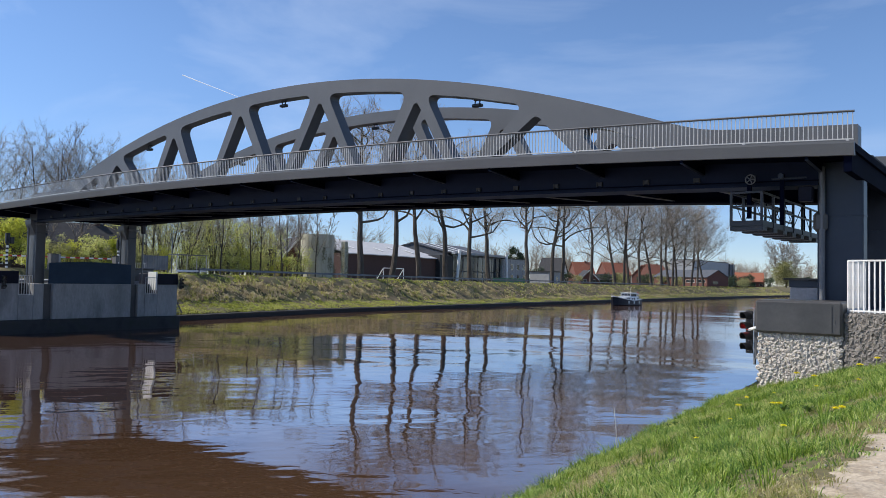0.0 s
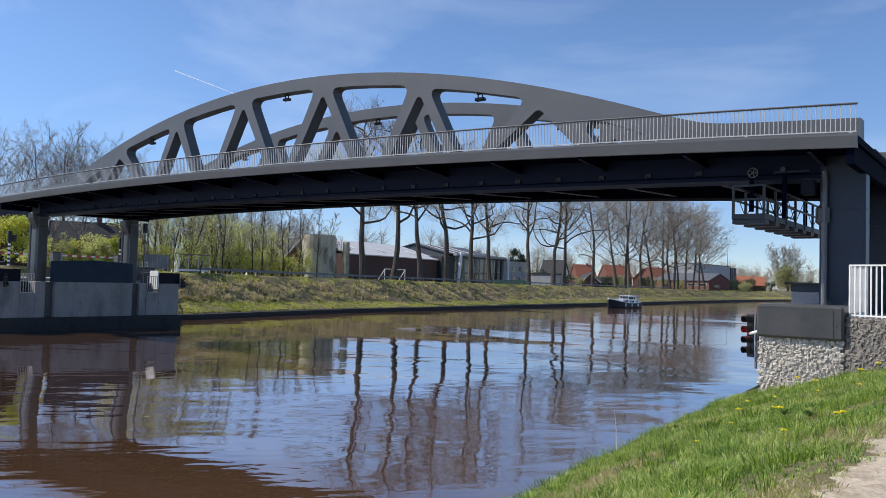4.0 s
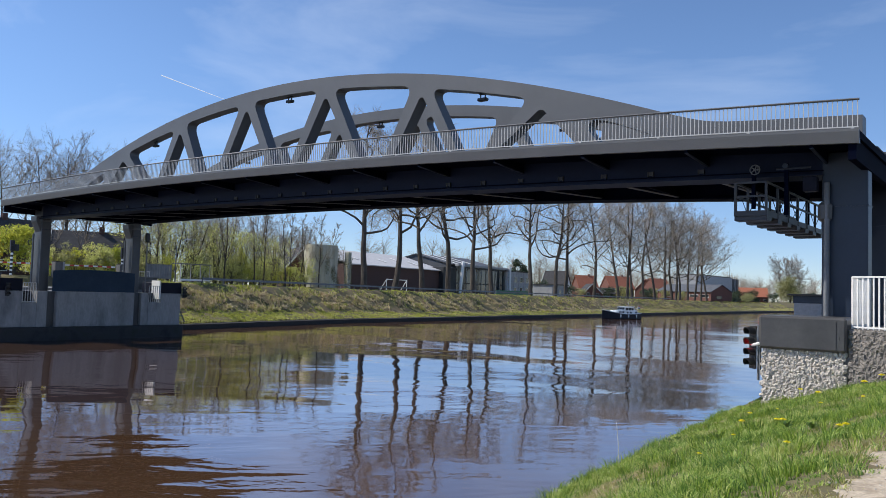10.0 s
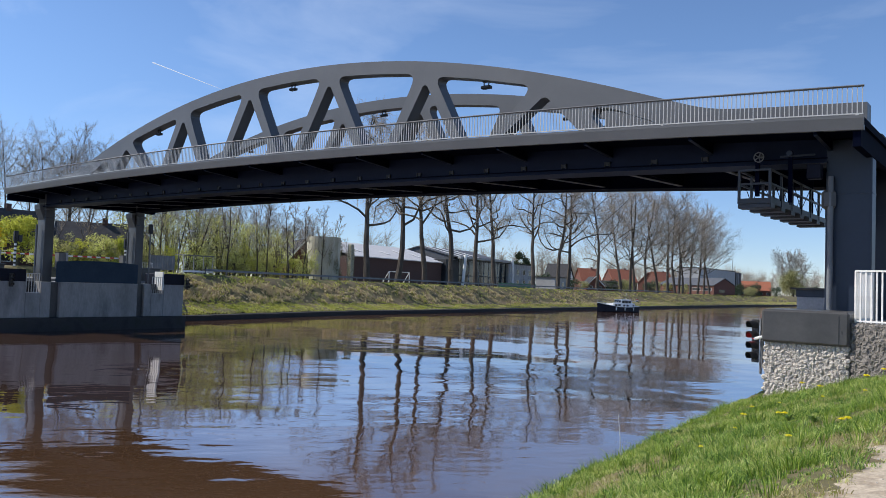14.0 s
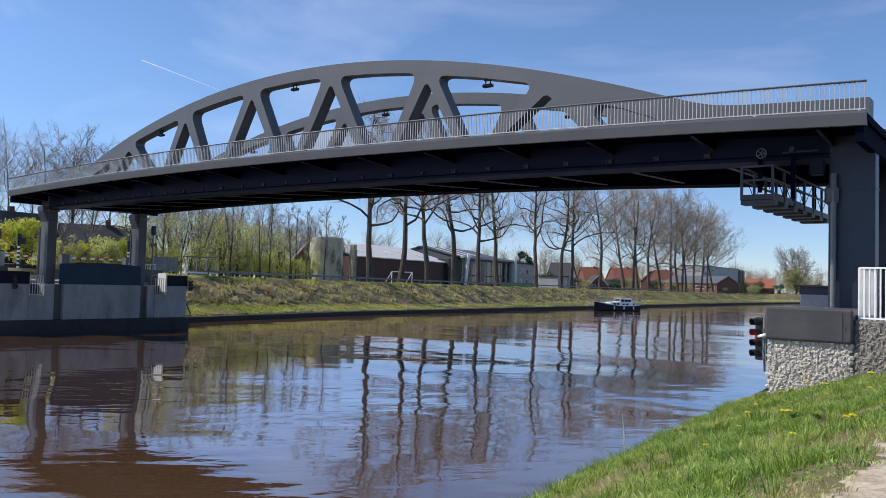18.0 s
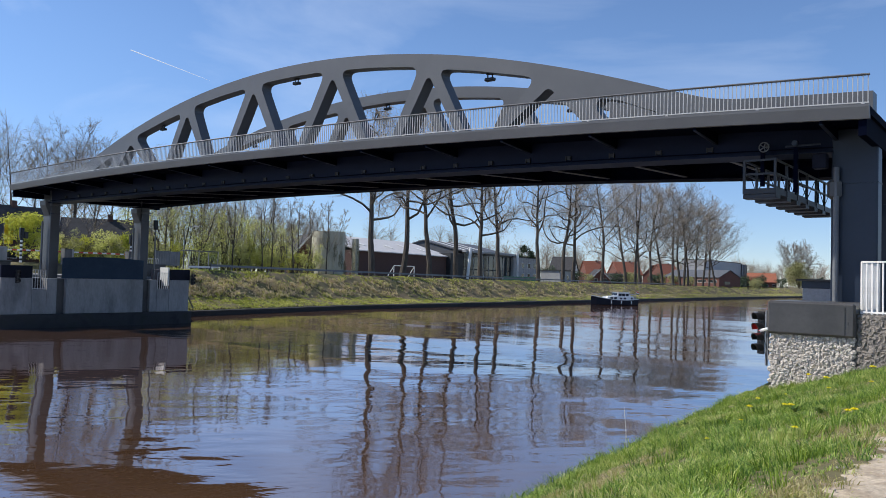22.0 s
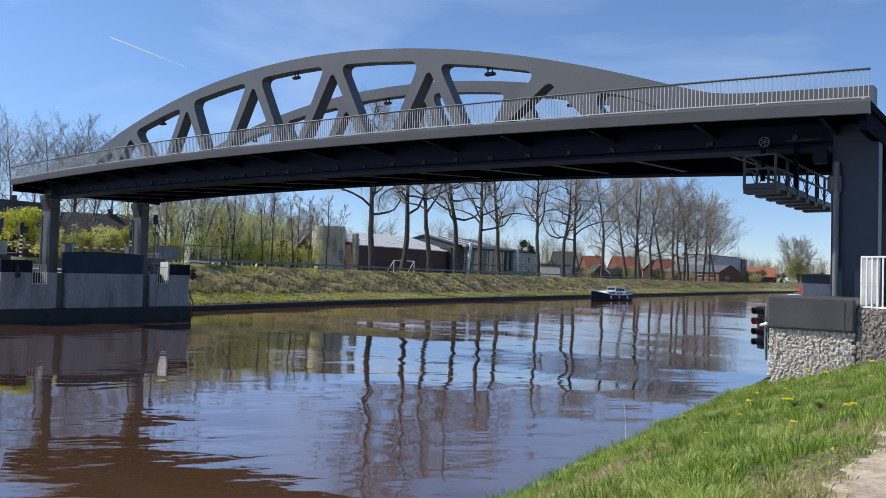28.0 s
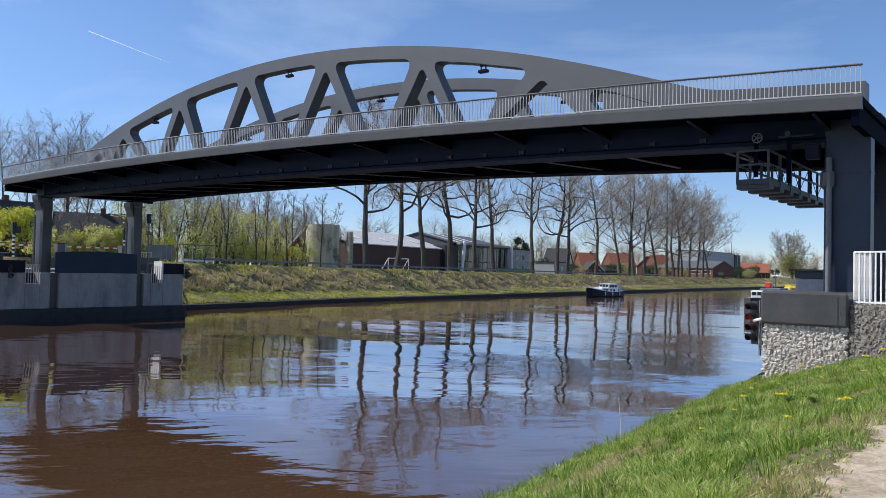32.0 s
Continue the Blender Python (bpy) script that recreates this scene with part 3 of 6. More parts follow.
def build_bridge():
    br = thing("lift_bridge", (0, 0, 0), "dark grey steel lift bridge with twin truss arches, partly raised", "bridge")
    part("near_arch", arch_girder(OFF, OFF + 0.74), M_STEEL, br, "grey steel arch girder with rounded triangular openings")
    part("far_arch", arch_girder(OFF + WID, OFF + WID + 0.74), M_STEEL, br, "grey steel arch girder with rounded triangular openings")
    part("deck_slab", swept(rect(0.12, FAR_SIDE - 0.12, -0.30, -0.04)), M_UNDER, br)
    part("carriageway", swept(rect(OFF + 0.9, OFF + WID - 0.1, -0.03, 0.03)), M_ASPHALT, br, "grey asphalt road surface")
    part("near_fascia", swept([(0.0, -0.08), (0.08, -0.47), (0.25, -0.47), (0.14, 0.0), (0.0, 0.0)]), M_STEEL, br, "smooth grey steel edge plate")
    part("far_fascia", swept([(FAR_SIDE - 0.14, -0.57), (FAR_SIDE, -0.57), (FAR_SIDE, 0.0), (FAR_SIDE - 0.14, 0.0)]), M_STEEL, br)
    y = OFF

    def foot(s):
        return 10.25 + 0.5 * (1 - ((s - 42) / 40) ** 2)
    ss = [1.6 + (SPAN - 3.2) * i / 40 for i in range(41)]
    bm = bmesh.new()
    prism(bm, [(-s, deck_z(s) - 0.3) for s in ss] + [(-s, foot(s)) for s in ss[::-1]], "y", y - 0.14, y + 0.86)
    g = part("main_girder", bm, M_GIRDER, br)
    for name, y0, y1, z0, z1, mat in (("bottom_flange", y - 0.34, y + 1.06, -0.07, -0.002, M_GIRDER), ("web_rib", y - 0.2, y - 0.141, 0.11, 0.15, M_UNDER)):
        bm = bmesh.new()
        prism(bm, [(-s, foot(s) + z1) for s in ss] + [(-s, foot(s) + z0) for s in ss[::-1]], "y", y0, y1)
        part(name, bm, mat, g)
    # lifting lugs along the foot of the web, each a block between two cheeks
    lug = boxed(-0.09, 0.09, -0.06, 0.0, -0.06, 0.09)
    box(lug, -0.13, -0.09, -0.09, 0.0, -0.1, 0.1)
    box(lug, 0.09, 0.13, -0.09, 0.0, -0.1, 0.1)
    me = mesh_of("lug", lug, M_BLACK)
    for i in range(27):
        st = part("lug", me, None, g)
        st.location = (-(4.0 + 2.15 * i), y - 0.142, foot(4.0 + 2.15 * i) + 0.28)
    y = OFF + WID
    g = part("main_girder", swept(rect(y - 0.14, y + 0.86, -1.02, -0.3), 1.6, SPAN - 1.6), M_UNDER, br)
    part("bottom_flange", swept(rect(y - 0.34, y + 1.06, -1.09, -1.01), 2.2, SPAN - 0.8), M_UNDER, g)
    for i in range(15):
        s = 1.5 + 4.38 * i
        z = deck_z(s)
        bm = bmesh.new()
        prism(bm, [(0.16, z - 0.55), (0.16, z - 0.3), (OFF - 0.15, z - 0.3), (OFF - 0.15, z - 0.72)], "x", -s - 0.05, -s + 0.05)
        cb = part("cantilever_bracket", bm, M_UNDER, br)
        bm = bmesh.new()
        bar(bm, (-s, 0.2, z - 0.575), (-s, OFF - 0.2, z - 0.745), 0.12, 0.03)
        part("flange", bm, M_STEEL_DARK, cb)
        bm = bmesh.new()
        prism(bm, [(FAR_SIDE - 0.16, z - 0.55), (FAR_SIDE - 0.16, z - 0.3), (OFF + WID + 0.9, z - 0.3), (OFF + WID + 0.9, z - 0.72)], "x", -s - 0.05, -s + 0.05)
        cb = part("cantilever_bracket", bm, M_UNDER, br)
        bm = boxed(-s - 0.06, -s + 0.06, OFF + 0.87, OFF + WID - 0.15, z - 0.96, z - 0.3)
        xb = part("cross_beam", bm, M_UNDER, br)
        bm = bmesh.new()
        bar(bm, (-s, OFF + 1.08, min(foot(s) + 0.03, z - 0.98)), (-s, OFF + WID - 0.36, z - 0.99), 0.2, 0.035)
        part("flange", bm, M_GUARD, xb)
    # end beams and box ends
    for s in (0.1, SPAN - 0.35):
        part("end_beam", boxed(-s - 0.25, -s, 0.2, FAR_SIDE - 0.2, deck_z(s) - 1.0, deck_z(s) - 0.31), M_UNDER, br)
    # columns, which slide into the piers
    for x0, x1 in ((-1.66, -0.14), (-63.88, -62.48)):
        for y in (OFF - 0.16, OFF + WID - 0.16):
            s = -(x0 + x1) / 2
            zt = deck_z(s) - 0.3
            # Near columns get the shaded copy, far columns the lit one.
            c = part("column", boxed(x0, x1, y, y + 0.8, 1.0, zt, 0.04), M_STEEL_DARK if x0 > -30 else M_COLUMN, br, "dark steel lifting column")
            if x0 < -30:
                bm = bmesh.new()
                prism(bm, [(y - 0.004, zt - 2.2), (y - 0.004, zt - 0.9), (y - 0.42, zt - 0.9), (y - 0.4, zt - 1.3)], "x", x0 + 0.2, x1 - 0.2)
                part("gusset", bm, M_STEEL, c)
                part("cap_plate", boxed(x0 - 0.16, x1 + 0.16, y - 0.1, y + 0.9, zt - 1.32, zt - 1.16, 0.02), M_STEEL, c)
            part("joint_plate", boxed(x0 - 0.02, x1 + 0.02, y - 0.025, y + 0.82, zt - 2.02, zt - 1.98), M_STEEL_DARK, c)
            inner = x0 if x0 > -30 else x1
            sg = -1 if x0 > -30 else 1
            head = boxed(inner - 0.1, inner + 0.38, y - 0.3, y - 0.03, zt - 2.6, zt - 1.85, 0.12) if x0 > -30 else boxed(inner - 1.25, inner - 0.95, y - 0.25, y - 0.03, zt - 1.8, zt - 1.25, 0.06)
            part("cylinder_head", head, M_CAP, c, "rounded dark guide housing")
    # railing along the near side
    top = bmesh.new()
    prof = [(0.02, 1.0), (0.05, 1.035), (0.1, 1.035), (0.13, 1.0), (0.1, 0.965), (0.05, 0.965)]
    sweep(top, prof, 0.0, SPAN, 60)
    part("handrail", top, M_STEEL, br, "dark grey top rail")
    part("bottom_rail", swept(rect(0.05, 0.1, 0.045, 0.085), 0.02, SPAN - 0.02), M_RAIL, br)
    me = mesh_of("baluster", boxed(-0.014, 0.014, -0.012, 0.012, 0.0, 0.9), M_RAIL)
    step = 0.152
    n = int(SPAN / step)
    rest = bmesh.new()
    for i in range(n):
        s = 0.05 + i * step
        if i < 300:
            b = part("baluster", me, None, br)
            b.location = (-s, 0.075, deck_z(s) + 0.07)
        else:
            z = deck_z(s)
            box(rest, -s - 0.012, -s + 0.012, 0.063, 0.087, z + 0.07, z + 0.97)
    tagged(part("infill_mesh", rest, M_RAIL, br), kind="stuff")
    for i in range(20):
        s = 0.2 + i * 3.36
        part("rail_foot", boxed(-s - 0.05, -s + 0.05, 0.03, 0.12, deck_z(s), deck_z(s) + 0.05), M_RAIL, br)
    far = swept([(FAR_SIDE - 0.1, 0.97), (FAR_SIDE - 0.05, 0.97), (FAR_SIDE - 0.05, 1.03), (FAR_SIDE - 0.1, 1.03)])
    part("handrail", far, M_STEEL, br)
    rest = bmesh.new()
    for i in range(int(SPAN / 0.3)):
        s = 0.05 + i * 0.3
        z = deck_z(s)
        box(rest, -s - 0.012, -s + 0.012, FAR_SIDE - 0.1, FAR_SIDE - 0.05, z, z + 0.97)
    tagged(part("infill_mesh", rest, M_RAIL, br), kind="stuff")
    # arch lamps
    for y in (OFF + 0.45, OFF + WID + 0.45):
        for u in (-2 * PANEL, 0.0, 2 * PANEL):
            z = deck_z(u + HALF) + arch_top(u) - 0.74
            lamp = part("floodlight", boxed(-(u + HALF) - 0.28, -(u + HALF) + 0.28, y - 0.14, y + 0.14, z - 0.36, z - 0.2, 0.04), M_BLACK, br, "small black floodlight under the arch")
            bm = boxed(-(u + HALF) - 0.16, -(u + HALF) - 0.12, y - 0.03, y + 0.03, z - 0.2, z + 0.08)
            box(bm, -(u + HALF) + 0.12, -(u + HALF) + 0.16, y - 0.03, y + 0.03, z - 0.2, z + 0.08)
            box(bm, -(u + HALF) - 0.2, -(u + HALF) + 0.2, y - 0.06, y + 0.06, z - 0.03, z + 0.09)
            part("bracket", bm, M_BLACK, lamp)
    # inspection gantry hung across the underside
    x0, x1, y0, y1, zf, zr = -4.5, -3.38, 1.75, 11.2, 8.67, 9.94
    g = part("inspection_gantry", boxed(x0, x1, y0, y1, zf, zf + 0.05), M_GANTRY, br, "grey steel inspection gantry hung under the deck")
    for x in (x0, x1):
        part("kickboard", boxed(x - 0.02, x + 0.02, y0, y1, zf, zf + 0.22), M_GANTRY, g)
        for z in (zf + 0.75, zr):
            bm = bmesh.new()
            bar(bm, (x, y0, z), (x, y1, z), 0.07, 0.07)
            part("gantry_rail", bm, M_GANTRY, g)
        ny = 6
        for i in range(ny + 1):
            y = y0 + (y1 - y0) * i / ny
            bm = bmesh.new()
            bar(bm, (x, y, zf), (x, y, zr), 0.09, 0.09)
            part("gantry_post", bm, M_GANTRY, g)
            if i < ny:
                yn = y0 + (y1 - y0) * (i + 1) / ny
                bm = bmesh.new()
                bar(bm, (x, y, zf + 0.2) if i % 2 else (x, y, zr), (x, yn, zr) if i % 2 else (x, yn, zf + 0.2), 0.022, 0.022)
                part("gantry_brace", bm, M_UNDER, g)
    for i in range(7):
        y = y0 + 0.3 + (y1 - y0 - 0.6) * i / 6
        part("floor_channel", boxed(x0 - 0.04, x1 + 0.04, y - 0.3, y + 0.3, zf - 0.17, zf - 0.004, 0.01), M_GANTRY, g)
    for z in (zf + 0.1, zf + 0.75, zr):
        bm = bmesh.new()
        bar(bm, (x0, y0, z), (x1, y0, z), 0.08, 0.2 if z < zf + 0.2 else 0.07)
        part("end_rail", bm, M_GANTRY, g)
    for x, y in ((-3.9, 2.0), (-2.75, 2.1), (-3.9, 7.0), (-3.9, 10.6)):
        bm = bmesh.new()
        bar(bm, (x, y, zf + 0.3 if x < -3 else 8.7), (x, y, 10.62), 0.14, 0.14)
        part("hanger", bm, M_UNDER, g)
    bm = bmesh.new()
    bmesh.ops.create_circle(bm, segments=18, radius=0.18)
    ring = [v.co.copy() for v in bm.verts]
    bm.free()
    bm = bmesh.new()
    for a, b in zip(ring, ring[1:] + ring[:1]):
        tube(bm, (a.x - 3.84, 1.9, a.y + 10.44), (b.x - 3.84, 1.9, b.y + 10.44), 0.022, n=5)
    for k in range(5):
        a = 2 * math.pi * k / 5
        tube(bm, (-3.84, 1.9, 10.44), (-3.84 + 0.17 * math.cos(a), 1.9, 10.44 + 0.17 * math.sin(a)), 0.022, n=5)
    part("handwheel", bm, M_GUARD, br, "spoked grey handwheel")
    bm = bmesh.new()
    tube(bm, (-2.74, 1.95, 10.5), (-2.74, 1.8, 10.5), 0.1, n=10)
    tube(bm, (-3.1, 2.0, 10.42), (-1.9, 2.0, 10.42), 0.035, n=6)
    part("drive_shaft", bm, M_STEEL_DARK, br)
    part("switch_box", boxed(-2.2, -1.72, 2.1, 2.5, 9.55, 10.1, 0.03), M_CAP_NAVY, br)
    return br


bridge = build_bridge()


# ---------------------------------------------------------------- piers
def signal_head(name, at, rz, n, lit, label):
    """Ship signal: a black back plate with hooded lenses under one another."""
    t = thing(name, at, label, "traffic light", "ship signals", rz=rz)
    pitch = 0.345
    part("back_plate", boxed(-0.17, 0.17, 0.0, 0.05, -pitch * n + 0.14, 0.2, 0.02), M_BLACK, t)
    for i in range(n):
        z = -pitch * i
        h = bmesh.new()
        seg = 14
        rim, lip, rim2, lip2 = [], [], [], []
        for k in range(seg + 1):
            a = -0.55 + (math.pi + 1.1) * k / seg
            for lst, r, y in ((rim, 0.155, 0.0), (lip, 0.15, -0.30 + 0.10 * (1 - math.sin(a)) * 0.5), (rim2, 0.14, 0.0), (lip2, 0.135, -0.30 + 0.10 * (1 - math.sin(a)) * 0.5)):
                lst.append(h.verts.new((r * math.cos(a), y, z + r * math.sin(a))))
        for k in range(seg):
            h.faces.new((rim[k], rim[k + 1], lip[k + 1], lip[k]))
            h.faces.new((rim2[k + 1], rim2[k], lip2[k], lip2[k + 1]))
            h.faces.new((lip[k], lip[k + 1], lip2[k + 1], lip2[k]))
        part("hood", h, M_BLACK, t)
        lens = bmesh.new()
        tube(lens, (0, 0.0, z), (0, -0.04, z), 0.13, 0.11, n=16)
        part("lens", lens, M_RED_LIGHT if i in lit else M_CAP, t, "lit red lens" if i in lit else "dark unlit lens")
    return t


def picket_rail(name, a, b, height, step, mat, label, parent=None, group=""):
    """A picket fence from a to b, with a top rail, a low rail and flat pickets."""
    a, b = Vector(a), Vector(b)
    t = parent or thing(name, a, label, "railing", group)
    o = a if not parent else Vector((0, 0, 0))
    d = b - a
    n = max(1, round(d.length / step))
    for z in (0.06, height):
        bm = bmesh.new()
        bar(bm, a - o + Vector((0, 0, z)), b - o + Vector((0, 0, z)), 0.06, 0.05)
        part("rail", bm, mat, t)
    half = 0.024 if mat is M_WHITE_RAIL else 0.03
    bm = boxed(-0.012, 0.012, -half, half, 0.0, height)
    ang = math.atan2(d.y, d.x)
    bmesh.ops.rotate(bm, verts=bm.verts, cent=(0, 0, 0), matrix=Matrix.Rotation(ang + math.pi / 2, 3, "Z"))
    me = mesh_of("picket", bm, mat)
    for i in range(n + 1):
        p = part("picket", me, None, t)
        p.location = a - o + d * i / n
    return t


def left_pier():
    xf = -61.5
    p = tagged(thing("far_pier", (0, 0, 0), "pale concrete bridge pier standing in the canal's far edge", "pier"), kind="structure")
    top = 4.15
    segs = [(-1.5, 0.95, top), (0.95, 2.15, 3.2), (2.15, 3.0, top), (3.75, 10.85, top), (11.6, 12.3, top), (12.3, 13.6, 3.3), (13.6, 15.75, top)]
    for y0, y1, z in segs:
        part("wall_block", boxed(-66.2, xf + (0.1 if 3.5 < y0 < 5 else 0.0), y0 + 0.004, y1 - 0.004, 1.15, z, 0.03), M_CONCRETE, p)
    for y0, y1 in ((3.0, 3.75), (10.85, 11.6)):
        part("groove", boxed(-66.0, xf - 0.35, y0, y1, 1.15, top - 0.02), M_STAIN, p)
    part("footing", boxed(-66.6, xf + 0.25, -1.8, 16.0, -1.5, 1.147, 0.05), M_CONCRETE_DARK, p, "dark footing at the waterline")
    # Recess shade is put into the back walls' very dark colour.
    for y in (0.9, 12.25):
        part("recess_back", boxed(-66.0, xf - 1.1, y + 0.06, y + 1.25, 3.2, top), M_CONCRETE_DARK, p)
    # steel shield between the columns
    n = 12
    outline = [(3.5, 4.154), (11.0, 4.154)] + [(11.0 - 7.5 * i / n, 5.92 + 0.16 * math.sin(math.pi * i / n)) for i in range(n + 1)]
    bm = bmesh.new()
    prism(bm, outline, "x", xf - 0.35, xf - 0.25)
    part("steel_shield", bm, M_SHIELD, p, "blue-grey steel shield plate with a gently arched top")
    for y0, y1 in ((-1.52, 0.93), (13.62, 15.8)):
        part("cap_box", boxed(-64.8, xf + 0.03, y0, y1, 4.154, 5.17, 0.03), M_CAP_NAVY, p, "dark steel cap box")
    part("pale_side_plate", boxed(-62.9, xf - 0.05, 13.45, 13.6, 3.6, 5.35), M_WHITE, p, "sunlit white side plate")
    for y in (0.95, 12.35):
        picket_rail("gate", (xf - 0.06, y + 0.05, 3.2), (xf - 0.06, y + 1.1, 3.2), 1.62, 0.22, M_RAIL, "", p)
    for yy in (2.62, 11.0):
        bm = bmesh.new()
        tube(bm, (-63.3, yy - 0.25, 4.1), (-63.3, yy - 0.25, 9.0), 0.09, n=8)
        part("guide_pipe", bm, M_GUARD, p, "pale vertical guide pipe")
    for y, s in ((12.35, 8.6), (2.0, 0)):
        if s:
            bm = bmesh.new()
            tube(bm, (-62.2, y, 4.1), (-62.2, y, 9.2), 0.07, n=8)
            q = part("signal_pole", bm, M_GUARD, p)
            part("signal_box", boxed(-62.32, -62.05, y - 0.18, y + 0.18, 8.9, 9.8, 0.03), M_BLACK, q)
    signal_head("signal_light", (xf + 0.1, -0.25, 4.6), 90, 3, (), "black unlit ship signal light on the pier wall")
    signal_head("signal_light", (xf + 0.3, 15.95, 4.6), 90, 3, (), "black unlit ship signal light at the pier's corner")
    # small ladder and fender bars on the corner
    lad = thing("pier_ladder", (xf - 1.0, 16.05, 1.3), "dark steel stair beside the pier", "ladder")
    for i in range(7):
        part("rung", boxed(-0.1 - 0.25 * i, 0.25 - 0.25 * i, 0.0, 0.9, 0.1 + 0.28 * i, 0.14 + 0.28 * i), M_GUARD, lad)
    for dy in (0.0, 0.9):
        bm = bmesh.new()
        bar(bm, (0.1, dy, 0.05), (-1.8, dy, 2.2), 0.05, 0.15)
        part("stringer", bm, M_GUARD, lad)
    return p


left_pier()


def stone_mesh(seed, w, h):
    """A rough split stone, w wide (x), h high (z), about 0.1 deep; its face points to -y."""
    rng = random.Random(seed)
    bm = bmesh.new()
    ring = []
    n = 8
    for i in range(n):
        a = 2 * math.pi * (i + 0.5) / n
        sx, sz = math.cos(a), math.sin(a)
        k = 1 / max(abs(sx), abs(sz)) ** 0.95
        ring.append((sx * k * w * 0.5 * rng.uniform(0.93, 1.1), sz * k * h * 0.5 * rng.uniform(0.93, 1.1)))
    back = [bm.verts.new((x, 0.05, z)) for x, z in ring]
    edge = [bm.verts.new((x, rng.uniform(-0.02, 0.0), z)) for x, z in ring]
    face = [bm.verts.new((x * rng.uniform(0.55, 0.92), rng.uniform(-0.085, -0.02), z * rng.uniform(0.55, 0.9))) for x, z in ring]
    mid = bm.verts.new((rng.uniform(-0.03, 0.03), rng.uniform(-0.10, -0.02), rng.uniform(-0.03, 0.03)))
    for i in range(n):
        j = (i + 1) % n
        bm.faces.new((back[i], back[j], edge[j], edge[i]))
        bm.faces.new((edge[i], edge[j], face[j], face[i]))
        bm.faces.new((face[i], face[j], mid))
    bmesh.ops.recalc_face_normals(bm, faces=bm.faces)
    return bm


def right_pier():
    p = tagged(thing("near_pier", (0, 0, 0), "rough stone-clad bridge pier with a dark steel cap", "pier"), kind="structure")
    part("core", boxed(-2.6, -0.05, -1.45, 15.8, -1.5, 4.25, 0.03), M_MORTAR, p, "grey mortar core")
    wing = bmesh.new()
    prism(wing, [(-0.046, -1.40), (2.6, -2.3), (9.0, -2.6), (9.0, 15.8), (-0.046, 15.8)], "z", -1.5, 4.42)
    part("wing_wall", wing, M_MORTAR, p, "darker wing wall")
    # lid plate with rounded upper edge
    bm = boxed(-2.68, -0.06, -1.62, 1.2, 3.66, 4.74, 0.07)
    part("cap_plate", bm, M_CAP, p, "anthracite steel cap plate")
    part("plate_seam", boxed(-0.36, -0.34, -1.628, -1.622, 3.72, 4.6), M_BLACK, p)
    part("plate_lock", boxed(-0.27, -0.25, -1.63, -1.622, 4.05, 4.16), M_BLACK, p)
    bm = bmesh.new()
    tube(bm, (-1.45, 2.45, 4.2), (-1.45, 2.45, 9.6), 0.1, 0.1, n=14)
    part("guide_pipe", bm, M_GUARD, p, "pale vertical steel guide pipe")
    meshes = [mesh_of("stone", stone_mesh(10 + i, (0.17, 0.13, 0.19, 0.15)[i % 4], (0.13, 0.14, 0.12, 0.15)[i % 4]), M_STONE) for i in range(7)]
    dark = [mesh_of("stone", stone_mesh(30 + i, (0.17, 0.13, 0.19, 0.15)[i % 4], (0.13, 0.14, 0.12, 0.15)[i % 4]), M_STONE_DARK) for i in range(7)]
    rng = random.Random(5)
    for r in range(23):
        z = 0.9 + 0.122 * r
        for c in range(18):
            x = -2.53 + 0.141 * c + 0.05 * math.sin(r * 2.3)
            if x < -0.1 and z < 3.66:
                st = part("stone", meshes[rng.randrange(7)], None, p)
                st.matrix_world = pose(x + rng.uniform(-0.02, 0.02), -1.45, z + rng.uniform(-0.015, 0.015), rng.uniform(-14, 14), rng.choice((0, 90, 180, 270)) + rng.uniform(-25, 25), rng.uniform(-14, 14)) @ Matrix.Diagonal((1.22, 0.85, 1.22, 1))
    a, b = Vector((-0.04, -1.40, 0)), Vector((2.6, -2.3, 0))
    d = (b - a).normalized()
    ang = math.degrees(math.atan2(d.y, d.x))
    for r in range(14):
        z = 2.72 + 0.122 * r
        for c in range(18):
            w = a + d * (0.08 + 0.141 * c + 0.05 * math.sin(r * 1.9))
            st = part("stone", dark[rng.randrange(7)], None, p)
            st.matrix_world = pose(w.x, w.y, z, rng.uniform(-14, 14), rng.choice((0, 90, 180, 270)) + rng.uniform(-25, 25), ang + rng.uniform(-14, 14)) @ Matrix.Diagonal((1.22, 0.85, 1.22, 1))
    # white picket rail on the wing wall
    picket_rail("picket_railing", (0.05, -1.32, 4.42), (2.55, -2.18, 4.42), 1.62, 0.165, M_WHITE_RAIL, "white-painted picket railing on the wing wall")
    picket_rail("picket_railing", (0.05, -1.1, 4.42), (0.05, 1.8, 4.42), 1.62, 0.165, M_WHITE_RAIL, "white-painted picket railing on the wing wall")
    sig = signal_head("signal_light", (-2.99, -1.2, 4.16), -33, 4, (1,), "black ship signal light with one red lens lit")
    part("mast", boxed(0.2, 0.26, 0.02, 0.08, -1.6, 0.25), M_GUARD, sig, "pale galvanised mast")
    part("mast", boxed(0.3, 0.34, 0.02, 0.08, -1.4, 0.25), M_GUARD, sig)
    bm = bmesh.new()
    tube(bm, (0.14, -0.12, -0.44), (0.5, -0.12, -0.35), 0.05, n=8)
    part("side_lamp", bm, M_WHITE, sig, "white tube-shaped side lamp")
    hut = thing("control_cabinet", (-2.35, 4.4, 4.25), "grey control cabinet with a flat dark roof", "cabinet")
    part("body", boxed(-0.55, 0.6, -0.5, 0.6, 0, 0.92, 0.02), M_HUT, hut)
